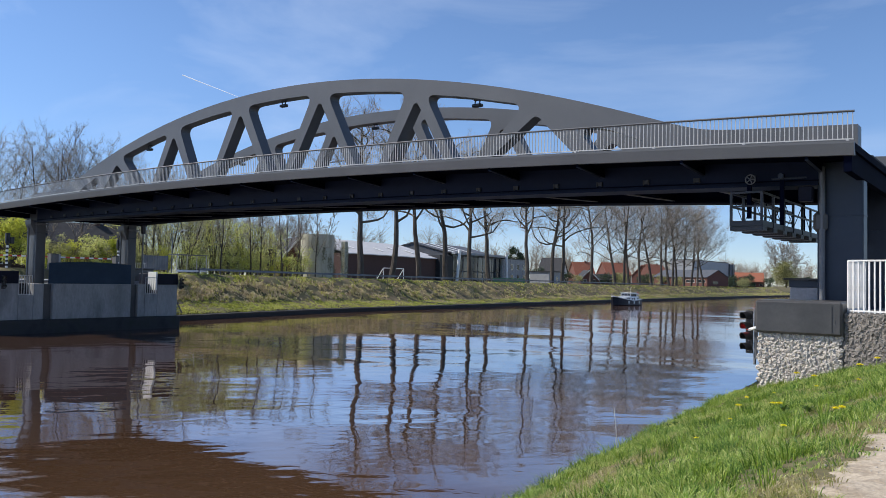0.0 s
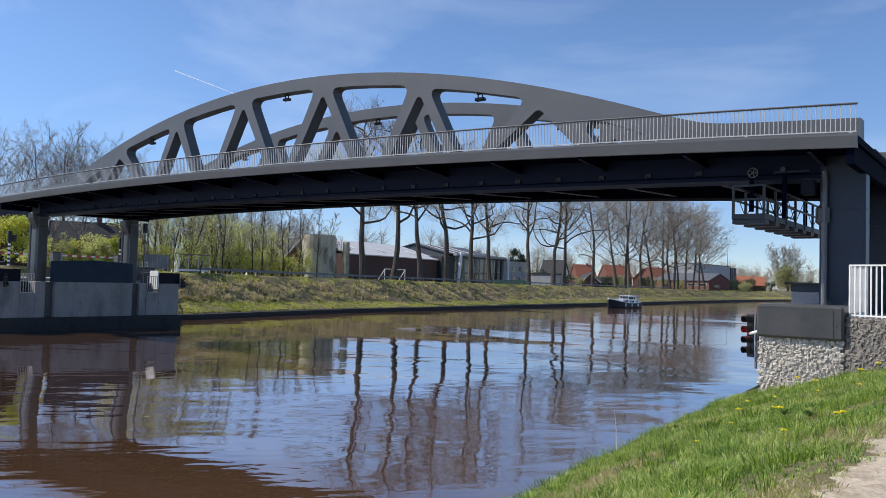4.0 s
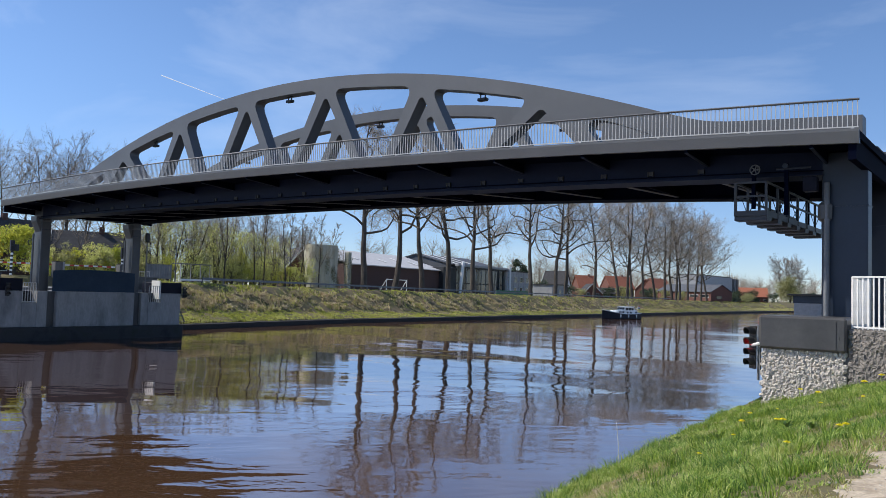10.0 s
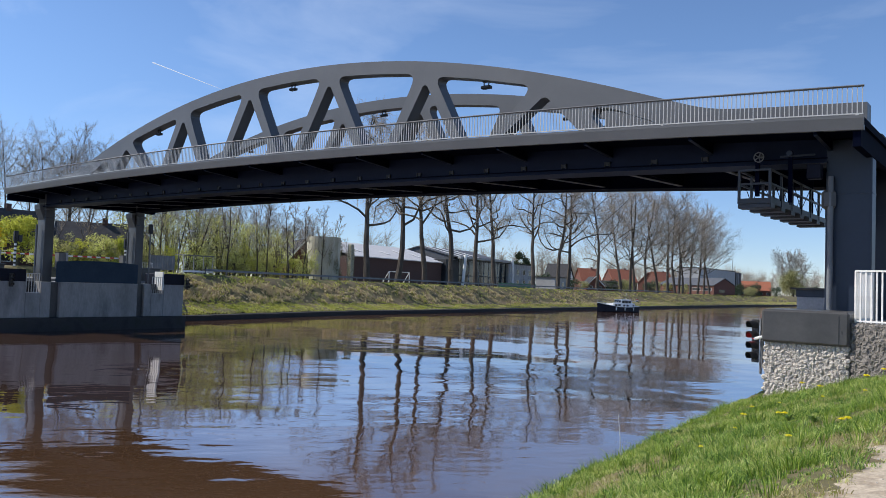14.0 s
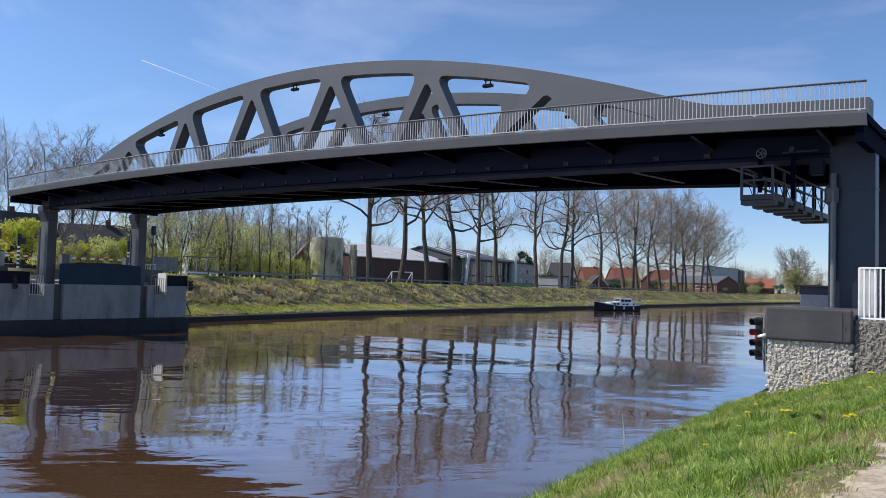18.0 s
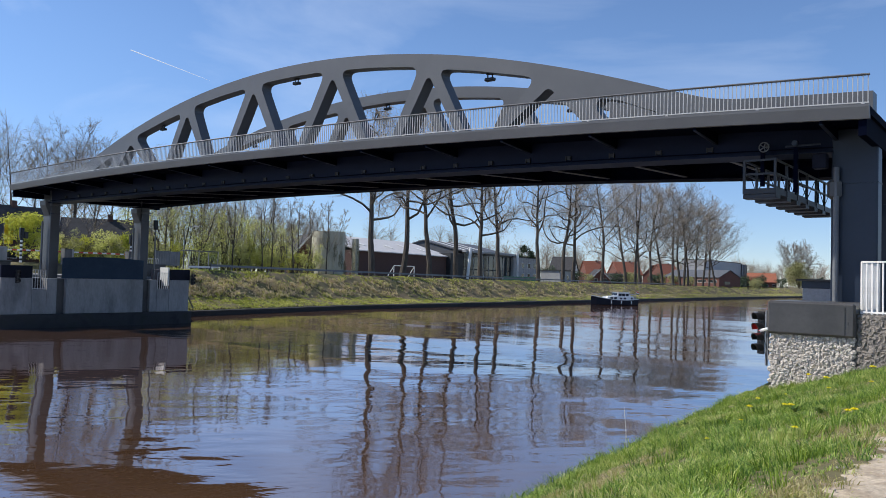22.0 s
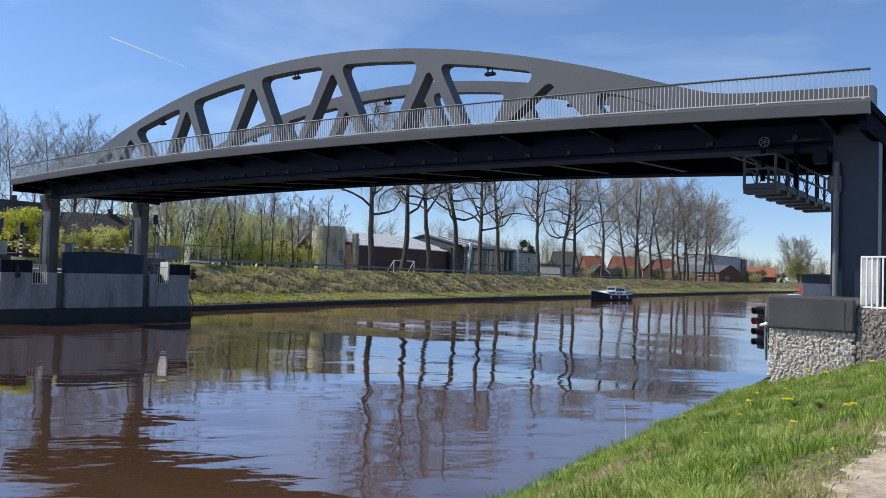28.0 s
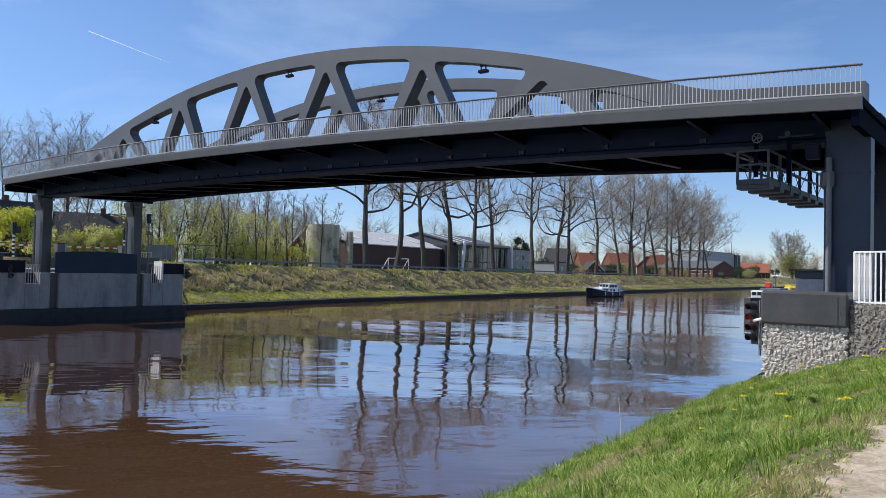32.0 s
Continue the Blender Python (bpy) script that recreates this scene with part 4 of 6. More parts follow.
    part("band", boxed(-0.57, 0.62, -0.52, 0.62, 0.92, 1.2, 0.01), M_STEEL_DARK, hut)
    part("roof", boxed(-0.75, 0.8, -0.7, 0.8, 1.2, 1.27, 0.02), M_CAP, hut)
    return p


right_pier()


# ---------------------------------------------------------------- vegetation
def branch_mesh(segs, name, mat):
    """Tapered bars from (a, b, ra, rb, sides) rows, as one mesh."""
    verts, faces = [], []
    for a, b, ra, rb, n in segs:
        d = b - a
        d = d.normalized() if d.length > 1e-6 else Vector((0, 0, 1))
        u = d.orthogonal().normalized()
        v = d.cross(u)
        k = len(verts)
        for p, r in ((a, ra), (b, rb)):
            for i in range(n):
                c = 2 * math.pi * i / n
                verts.append(p + u * (math.cos(c) * r) + v * (math.sin(c) * r))
        for i in range(n):
            j = (i + 1) % n
            faces.append((k + i, k + j, k + n + j, k + n + i))
    return raw_mesh(name, verts, faces, mat)


def grow_tree(seed, height, clear, spread, limbs, rise=0.75, twigs=3, trunk_r=None, bend=0.12, up=0.09, limb=0.42, subs=9, tw=1.0):
    """A bare tree: trunk with limbs (wood) and the fine twigs of its crown, as two lists of bars."""
    rng = random.Random(seed)
    wood, fine = [], []

    def wander(p, d, length, r, steps, up, bend, out, sides, tip):
        pts = [p]
        for i in range(steps):
            d = (d + Vector((rng.gauss(0, bend), rng.gauss(0, bend), rng.gauss(0, bend) + up))).normalized()
            q = p + d * (length / steps)
            ra, rb = r * (1 - (1 - tip) * i / steps), r * (1 - (1 - tip) * (i + 1) / steps)
            out.append((p, q, ra, rb, sides))
            p = q
            pts.append(p)
        return pts, d

    r0 = trunk_r or 0.0135 * height
    trunk, _ = wander(Vector((0, 0, -0.3)), Vector((rng.gauss(0, 0.04), rng.gauss(0, 0.04), 1)), height * 0.86, r0, 9, 0.06, 0.075 if bend > 0.2 else 0.045, wood, 8, 0.12)
    for i in range(limbs):
        t = clear + (0.97 - clear) * (i + rng.random() * 0.7) / limbs
        j = min(int(t / 0.86 * 9 * 0.86), 8)
        f = min(max(t * 9 - j, 0), 1)
        p = trunk[j].lerp(trunk[j + 1], f)
        az = i * 2.4 + rng.uniform(-0.5, 0.5)
        lean = rise * rng.uniform(0.75, 1.25)
        d = Vector((math.cos(az), math.sin(az), lean)).normalized()
        ln = height * spread * rng.uniform(0.7, 1.1) * (1.12 - 0.62 * (t - clear) / (1 - clear))
        pts, d1 = wander(p, d, ln, r0 * limb * (1.05 - 0.7 * t), 6, up, bend, wood, 6, 0.25)
        for k in range(subs):
            a = 0.15 + 0.85 * (k + rng.random()) / subs
            jj = min(int(a * 6), 5)
            q = pts[jj].lerp(pts[jj + 1], a * 6 - jj if a < 1 else 1.0)
            d2 = (d1 + Vector((rng.gauss(0, 0.6), rng.gauss(0, 0.6), rng.gauss(0.15, 0.4)))).normalized()
            p2, d2e = wander(q, d2, ln * rng.uniform(0.3, 0.52) * (1.15 - 0.5 * a), r0 * 0.07 * tw, 3, 0.08, 0.14, fine, 4, 0.35)
            for m in range(5):
                jm = rng.randrange(3)
                s = p2[jm].lerp(p2[jm + 1], rng.random())
                d3 = (d2e + Vector((rng.gauss(0, 0.65), rng.gauss(0, 0.65), rng.gauss(0.1, 0.45)))).normalized()
                l3 = ln * rng.uniform(0.14, 0.28)
                p3, d3e = wander(s, d3, l3, (0.013 + 0.00025 * height) * tw, 2, 0.06, 0.16, fine, 3, 0.5)
                for w in range(twigs):
                    d4 = (d3e + Vector((rng.gauss(0, 0.7), rng.gauss(0, 0.7), rng.gauss(0.1, 0.5)))).normalized()
                    s4 = p3[rng.randrange(2)].lerp(p3[2], rng.random())
                    fine.append((s4, s4 + d4 * l3 * rng.uniform(0.4, 0.8), (0.008 + 0.00012 * height) * tw, 0.004 * tw, 3))
    return wood, fine


def tree_thing(name, seed, height, clear, spread, limbs, label, group, twig=None, **kw):
    wood, fine = grow_tree(seed, height, clear, spread, limbs, **kw)
    t = thing(name, (0, 0, 0), label, "tree", group)
    part("trunk", branch_mesh(wood, "trunk", M_BARK), None, t, "grey-brown trunk and limbs")
    part("crown", branch_mesh(fine, "crown", twig or M_TWIG), None, t, "bare twigs of the crown")
    return t


def settle(x, y, sink=0.1):
    return ground_height(x, y) - sink


def set_out(proto, spots, seed):
    """Place the prototypes in turn at (x, y, scale, lean) spots."""
    rng = random.Random(seed)
    used = set()
    for i, (x, y, sc) in enumerate(spots):
        p = proto[i % len(proto)]
        m = pose(x, y, settle(x, y), 0, 0, rng.uniform(0, 360)) @ Matrix.Diagonal((sc, sc, sc, 1))
        if p in used:
            o = copy_thing(p, m)
            o.scale = (sc, sc, sc)
        else:
            used.add(p)
            p.matrix_world = m


ROW = "bare trees along the far road"
row_protos = [tree_thing("roadside_tree", 40 + i, 31.0, 0.33 + 0.03 * (i % 3), 0.33, 17, "tall bare roadside tree with crooked limbs", ROW, rise=0.5, twigs=4, trunk_r=0.52, bend=0.3, up=0.12, limb=0.5) for i in range(4)]
fan_protos = [tree_thing("roadside_tree", 50 + i, 31.0, 0.24, 0.43, 18, "tall bare roadside tree with a dense fan crown", ROW, rise=0.62, twigs=3, trunk_r=0.42, bend=0.2, up=0.05, limb=0.32, tw=1.0, subs=10) for i in range(4)]
row_y = [75.2, 85.1, 95.7, 105.9, 117.3, 128.3, 150.6, 166.8, 174.3, 197.5, 220.6, 228.6, 232.4, 245.2, 257.6, 269.6, 278.0, 282.4, 289.1, 297.7, 310.0, 318.0, 326.0]
rng0 = random.Random(3)
set_out(row_protos, [(far_edge(y) - 12.5 - rng0.uniform(0, 0.8), y, 1.2 + 0.0004 * (y - 75) + rng0.uniform(-0.05, 0.05)) for y in row_y if y < 190], 8)
set_out(fan_protos, [(far_edge(y) - 12.5 - rng0.uniform(0, 0.8), y, 1.36 - 0.001 * abs(y - 215) + rng0.uniform(-0.06, 0.06)) for y in row_y if y >= 190], 9)

LEFT = "bare trees behind the houses"
left_protos = [tree_thing("garden_tree", 70 + i, 23.0, 0.36, 0.4, 15, "broad bare garden tree", LEFT, M_TWIG_GREY, rise=0.85, twigs=3, trunk_r=0.25, bend=0.15, up=0.09, limb=0.36, subs=7, tw=0.95) for i in range(3)]
set_out(left_protos, [(-118, 22.0, 0.95), (-116, 31.0, 1.0), (-122, 37.5, 0.98), (-125, 45.0, 0.95), (-120, 26.5, 0.86), (-126, 53.0, 0.9), (-130, 64.0, 0.9), (-136, 84, 0.9), (-140, 104, 0.8), (-117, 14.5, 0.85), (-114, 8.0, 0.8), (-123, 41.0, 1.02), (-113, 12.0, 0.82), (-116, 18.5, 0.95), (-119, 28.5, 1.0), (-121, 34, 1.02), (-128, 49, 1.0), (-131, 58, 0.95)]
        + [(-132 - 0.5 * (y - 40) + 9 * noise.noise((y * 0.9, 2.0, 0.0)), y, 0.85 + 0.12 * noise.noise((y * 1.7, 5.0, 0.0))) for y in (69, 76, 87, 97, 118, 136)], 12)
STEMS = "young trees of the thicket"
stem_protos = [tree_thing("young_tree", 90 + i, 14.0, 0.3, 0.2, 11, "slender bare young tree", STEMS, M_TWIG_GREY, rise=1.1, twigs=2, trunk_r=0.13, bend=0.2, subs=6) for i in range(3)]
set_out(stem_protos, [(-92.5, 29.5, 0.9), (-95, 34, 1.1), (-93.5, 38.5, 1.0), (-97, 41, 1.15), (-95, 45.5, 1.05), (-98, 48.5, 1.2), (-96.5, 52.5, 1.0), (-99, 56.5, 1.15), (-98, 60.5, 1.1), (-100.5, 63.5, 1.2),
                      (-101, 66.5, 1.0), (-94, 22.0, 1.1), (-92, 17.5, 1.0), (-99.5, 69.5, 1.15), (-107.5, 84.5, 0.8), (-100, 36.5, 1.25), (-101, 43.5, 1.35), (-101.5, 51, 1.4), (-104, 59.5, 1.35), (-108, 73, 1.2), (-111, 81, 1.2)], 14)


def leaf_cloud(seed, blobs, count, size, mat, name="foliage"):
    """Leaves scattered in uneven clumps; blobs are (x, y, z, rx, ry, rz)."""
    rs = np.random.RandomState(seed)
    b = np.array(blobs)
    vol = b[:, 3] * b[:, 4] * b[:, 5]
    pick = rs.choice(len(b), count, p=vol / vol.sum())
    v = rs.normal(size=(count, 3))
    v /= np.linalg.norm(v, axis=1)[:, None]
    r = rs.uniform(0.15, 1.05, count) ** 0.55
    c = b[pick, :3] + v * r[:, None] * b[pick, 3:]
    u = rs.normal(size=(count, 3))
    u /= np.linalg.norm(u, axis=1)[:, None]
    w = np.cross(u, rs.normal(size=(count, 3)))
    w /= np.linalg.norm(w, axis=1)[:, None]
    s = size * rs.uniform(0.55, 1.3, count)[:, None]
    verts = np.stack([c - u * s, c + w * s * 0.45, c + u * s, c - w * s * 0.45], 1).reshape(-1, 3)
    faces = np.arange(count * 4).reshape(-1, 4)
    return raw_mesh(name, verts.tolist(), faces.tolist(), mat)


def clump_blobs(seed, w, h, n, low=0.15):
    rng = random.Random(seed)
    out = []
    for _ in range(n):
        z = rng.uniform(low, 0.92) * h
        k = math.sqrt(max(0.08, 1 - (z / h - 0.4) ** 2 * 2.2))
        a, q = rng.uniform(0, 6.28), math.sqrt(rng.random()) * w * 0.42 * k
        r = rng.uniform(0.1, 0.2) * w
        out.append((q * math.cos(a), q * math.sin(a), z, r, r, r * rng.uniform(0.7, 1.3)))
    return out


def shrub(name, seed, w, h, mat, label, group, count=1500, size=0.16, n=26, category="shrub"):
    t = thing(name, (0, 0, 0), label, category, group)
    rng = random.Random(seed)
    segs = []
    for i in range(9):
        a = rng.uniform(0, 6.28)
        tip = Vector((math.cos(a) * w * 0.35 * rng.random(), math.sin(a) * w * 0.35 * rng.random(), h * rng.uniform(0.6, 0.95)))
        mid = tip * 0.5 + Vector((rng.gauss(0, 0.1), rng.gauss(0, 0.1), 0)) * w * 0.3
        segs += [(Vector((0, 0, -0.2)), mid, 0.05 + 0.004 * h, 0.03 + 0.002 * h, 5), (mid, tip, 0.03 + 0.002 * h, 0.012, 5)]
        for _ in range(5):
            q = mid.lerp(tip, rng.random())
            segs.append((q, q + Vector((rng.gauss(0, 1), rng.gauss(0, 1), rng.gauss(0.6, 0.7))) * 0.13 * h, 0.018, 0.006, 3))
    part("branchwork", branch_mesh(segs, "branchwork", M_BARK), None, t)
    part("foliage", leaf_cloud(seed, clump_blobs(seed, w, h, n), count, size, mat), None, t)
    return t


HEDGE = "green shrubs of the far bank"
shrub_protos = [shrub("leafy_shrub", 200 + i, 5.0, 5.2, (M_LEAF, M_LEAF, M_IVY, M_LEAF_BRIGHT)[i], "spring-green leafy shrub on the far bank", HEDGE, 1500, 0.13) for i in range(4)]
rng1 = random.Random(21)
set_out(shrub_protos, [(-90.0 - 0.29 * (y - 25) + rng1.uniform(-2.5, 1.0), y, rng1.uniform(0.72, 1.15) * (0.55 if y < 27 else 1.0)) for y in [14, 17, 20, 23, 26.5, 29, 31.5, 34, 36, 38.5, 40.5, 43, 45, 47.5, 50, 52, 54.5, 57, 59.5, 62, 65, 68]]
        + [(-103.0 - 0.3 * (y - 30) + rng1.uniform(-2.0, 2.0), y, rng1.uniform(0.8, 1.1)) for y in (31, 35, 39, 43, 47, 51, 55, 59, 63, 67, 72, 77)], 22)
tall_protos = [shrub("leafing_young_tree", 215 + i, 6.5, 9.5, (M_LEAF, M_IVY, M_LEAF)[i], "young tree in sparse spring leaf", "young trees in leaf", 1700, 0.12, 48, "tree") for i in range(3)]
set_out(tall_protos, [(-94.0 - 0.27 * (y - 25) + rng1.uniform(-2.0, 1.5), y, rng1.uniform(0.85, 1.2)) for y in (30.5, 33.5, 37.0, 38.5, 45.0, 51.0, 57.0, 40.0, 43.5, 46.5, 49.5, 52.5, 55.5, 58.5, 62.0, 65.5)], 23)
will = shrub("willow", 230, 5.4, 5.3, M_LEAF_BRIGHT, "bright yellow-green willow beside the crossing", "", 5200, 0.14, 34, "tree")
will.matrix_world = pose(-83.4, 9.6, settle(-83.4, 9.6) + 0.2, 0, 0, 40)
low = shrub("garden_shrub", 231, 3.0, 2.2, M_LEAF_BRIGHT, "low yellow-green garden shrub", "", 1500, 0.1)
low.matrix_world = pose(-83.2, 12.6, settle(-83.2, 12.6), 0, 0, 0)
set_out([shrub("hedge_shrub", 260 + i, 3.6, 4.2, (M_LEAF, M_IVY, M_LEAF_BRIGHT)[i], "loose green hedge shrub before the house", "hedge by the crossing", 2600, 0.11) for i in range(3)],
        [(-88.6, 15.0, 0.95), (-89.6, 17.2, 1.1), (-90.0, 19.4, 1.0), (-89.2, 21.6, 1.15), (-90.4, 23.6, 1.05), (-91.0, 25.6, 1.2), (-87.6, 20.6, 0.75), (-92.0, 28.2, 1.1)], 41)
gt = shrub("green_tree", 232, 24.0, 21.0, M_IVY, "broad tree in fresh yellow-green leaf", "", 6500, 0.55, 40, "tree")
gt.matrix_world = pose(-123.0, 503.0, settle(-123, 503), 0, 0, 10)
gt.scale = (0.8, 0.8, 0.8)
bt = tree_thing("bare_tree", 250, 29.0, 0.12, 0.62, 28, "broad bare tree beyond the bend", "", M_TWIG_GREY, rise=0.7, twigs=4, tw=2.4, bend=0.2)
bt.matrix_world = pose(-125.0, 512.0, settle(-125, 512), 0, 0, 70)
ev = shrub("evergreen_tree", 233, 9.0, 15.0, M_LEAF_DARK, "dark evergreen tree behind the hall", "", 3200, 0.4, 30, "tree")
ev.matrix_world = pose(-168.0, 247.0, settle(-168, 247), 0, 0, 0)
far_sh = [shrub("far_shrub", 236 + i, 9.0, 7.0, (M_LEAF_DARK, M_IVY)[i], "grey-green shrub beside the road bend", "shrubs by the bend", 1500, 0.32) for i in range(2)]
set_out(far_sh, [(-136, 437, 1.0), (-134, 452, 0.8), (-138, 470, 1.1), (-128, 425, 0.7), (-150, 235, 0.9), (-146, 300, 0.8), (-128, 480, 0.9), (-126, 540, 1.0), (-124, 560, 1.1), (-135, 345, 0.7), (-150, 308, 0.8), (-158, 330, 0.9), (-152, 340, 0.7), (-160, 372, 0.9), (-152, 386, 0.8), (-150, 268, 0.6), (-148, 255, 0.7), (-122, 366, 0.5), (-119, 374, 0.55), (-116, 384, 0.5), (-149, 292, 0.75), (-152, 318, 0.8), (-155, 350, 0.85), (-150, 362, 0.8), (-156, 400, 0.9), (-146, 410, 0.8)], 31)


def far_woods():
    """Hazy bare woods on the horizon, one joined mass."""
    rng = random.Random(77)
    segs = []
    spots = [(-262 + rng.uniform(-40, 30), y + rng.uniform(-6, 6)) for y in range(120, 900, 7)]
    spots += [(-215 + rng.uniform(-20, 20), y + rng.uniform(-6, 6)) for y in range(300, 620, 9)]
    spots += [(-150 + 0.55 * (y - 560) * 0.4 + rng.uniform(-16, 16), y + rng.uniform(-10, 10)) for y in range(560, 1000, 11)]
    spots += [(-0.255 * (y + 28) + rng.uniform(-50, 36), y) for y in range(580, 900, 5)]
    spots += [(rng.uniform(-118, -20), rng.uniform(680, 900)) for _ in range(46)]
    spots += [(rng.uniform(-190, -150), rng.uniform(60, 150)) for _ in range(16)]
    for x, y in spots:
        h = rng.uniform(14, 24) * (1.3 if x < -230 else 1.0)
        z = 4.3
        base = Vector((x, y, z))
        top = base + Vector((rng.gauss(0, 0.5), rng.gauss(0, 0.5), h * 0.75))
        segs.append((base, top, 0.3, 0.1, 5))
        for k in range(58 if x < -200 else 36):
            p = base.lerp(top, rng.uniform(0.25, 1.0))
            d = Vector((rng.gauss(0, 0.5), rng.gauss(0, 0.5), rng.uniform(0.3, 1.0))).normalized()
            q = p + d * h * rng.uniform(0.15, 0.33)
            segs.append((p, q, 0.065, 0.035, 3))
            for _ in range(2):
                d2 = (d + Vector((rng.gauss(0, 0.6), rng.gauss(0, 0.6), rng.gauss(0.1, 0.4)))).normalized()
                s = p.lerp(q, rng.uniform(0.3, 1))
                segs.append((s, s + d2 * h * 0.13, 0.05, 0.02, 3))
    return tagged(new("far_woods", branch_mesh(segs, "far_woods", M_TWIG)), "hazy bare brown woods on the horizon", "woods", kind="stuff")


far_woods()

# ---------------------------------------------------------------- buildings on the far bank


def window_at(parent, x, y, z, w, h, side=-1):
    """A window in a wall that faces local -y (side -1) or +y; it has a frame, a pane and a sill."""
    win = part("window", boxed(x - w / 2, x + w / 2, y + side * 0.03 - 0.03, y + side * 0.03 + 0.03, z, z + h), M_WHITE, parent)
    part("pane", boxed(x - w / 2 + 0.08, x + w / 2 - 0.08, y + side * 0.065 - 0.012, y + side * 0.065 + 0.012, z + 0.08, z + h - 0.08), M_GLASS, win)


def house(name, at, w, d, eave, ridge, wall, roof, label, rz=97.0, along=True, group="houses on the far bank", windows=3, over=0.4, gable_trim=False):
    """A house with a gabled roof. along: the ridge runs along local x, else across it."""
    t = thing(name, (at[0], at[1], settle(*at, 0.05)), label, "house", group, rz=rz)
    bm = bmesh.new()
    if along:
        prism(bm, [(0, 0), (d, 0), (d, eave), (d / 2, ridge - 0.1), (0, eave)], "x", -w / 2, w / 2)
    else:
        prism(bm, [(-w / 2, 0), (w / 2, 0), (w / 2, eave), (0, ridge - 0.1), (-w / 2, eave)], "y", 0, d)
    part("wall", bm, wall, t)
    for sgn in (-1, 1):
        bm = bmesh.new()
        if along:
            y0, y1 = (-over, d / 2) if sgn < 0 else (d + over, d / 2)
            z0 = eave - over * (ridge - eave) / (d / 2)
            prism(bm, [(y0, z0), (y1, ridge), (y1, ridge + 0.22), (y0, z0 + 0.22)], "x", -w / 2 - over, w / 2 + over)
        else:
            x0 = sgn * (w / 2 + over)
            z0 = eave - over * (ridge - eave) / (w / 2)
            prism(bm, [(x0, z0), (0, ridge), (0, ridge + 0.22), (x0, z0 + 0.22)], "y", -over, d + over)
        rf = part("roof", bm, roof, t)
        if gable_trim:
            bm = bmesh.new()
            if along:
                bar(bm, (-w / 2 - over - 0.06, y0, z0 + 0.12), (-w / 2 - over - 0.06, y1, ridge + 0.12), 0.1, 0.35)
            else:
                bar(bm, (x0, -over - 0.06, z0 + 0.12), (0, -over - 0.06, ridge + 0.12), 0.1, 0.35)
            part("barge_board", bm, M_WHITE, rf, "white barge board")
    for i in range(windows):
        x = -w / 2 + w * (i + 0.5) / windows
        window_at(t, x, 0, 0.9, min(1.6, w / windows * 0.55), 1.5)
    part("door", boxed(w / 2 - 1.3, w / 2 - 0.35, -0.06, -0.004, 0, 2.1), M_PANEL_DARK, t)
    part("chimney", boxed(w * 0.2 - 0.35, w * 0.2 + 0.35, d / 2 - 0.35, d / 2 + 0.35, ridge - 0.6, ridge + 0.9, 0.03), wall, t)
    return t


house("brick_barn", (-110.9, 76.0), 8.0, 10, 3.6, 8.2, M_BRICK, M_ROOF_DARK, "brown brick barn with a steep gable", along=False, windows=1, gable_trim=True, rz=62)
house("village_house", (-97.0, 24.6), 8.4, 8, 2.6, 6.7, M_BRICK_DARK, M_ROOF_DARK, "brick house with a dark tiled roof", rz=60, gable_trim=True)
house("village_house", (-103.0, 16.4), 12.0, 9, 3.6, 8.0, M_BRICK_DARK, M_ROOF_DARK, "brick house with a dark tiled roof", rz=95)
house("village_house", (-111.0, 39.0), 11.0, 9, 3.2, 7.4, M_BRICK, M_ROOF_DARK, "brick house with white gutters behind the thicket", rz=100, gable_trim=True)
house("village_house", (-160.1, 274.0), 8.0, 10, 6.0, 11.4, M_WHITE, M_ROOF_DARK, "white gabled house with a dark roof", along=False, windows=2)
house("village_house", (-161.6, 298.0), 9.5, 9, 4.6, 10.4, M_BRICK, M_ROOF_RED, "brick house with an orange tiled roof", rz=52)
house("village_house", (-152.6, 284.0), 8.0, 9, 2.4, 6.3, M_BRICK, M_ROOF_DARK, "low gabled house with white barge boards", rz=45, along=False, windows=2, gable_trim=True)
house("village_house", (-153.8, 298.5), 9.0, 7, 2.4, 4.8, M_BRICK, M_ROOF_DARK, "low brick annexe with a dark roof", rz=28)
house("village_house", (-171.0, 355.0), 14.5, 11, 5.6, 11.8, M_BRICK, M_ROOF_RED, "long house with an orange tiled roof", windows=4, rz=56)
house("village_house", (-171.2, 413.0), 13.0, 12, 6.0, 12.4, M_BRICK, M_ROOF_RED, "brick house with a red tiled roof", windows=4, rz=66)
house("village_house", (-152.0, 514.0), 24.0, 13, 4.0, 9.8, M_BRICK, M_ROOF_RED, "long low house with a red tiled roof", windows=6, rz=22)
house("village_house", (-196.0, 470.0), 26.0, 14, 6.0, 13.0, M_BRICK, M_ROOF_RED, "brick house with a red tiled roof", windows=4)


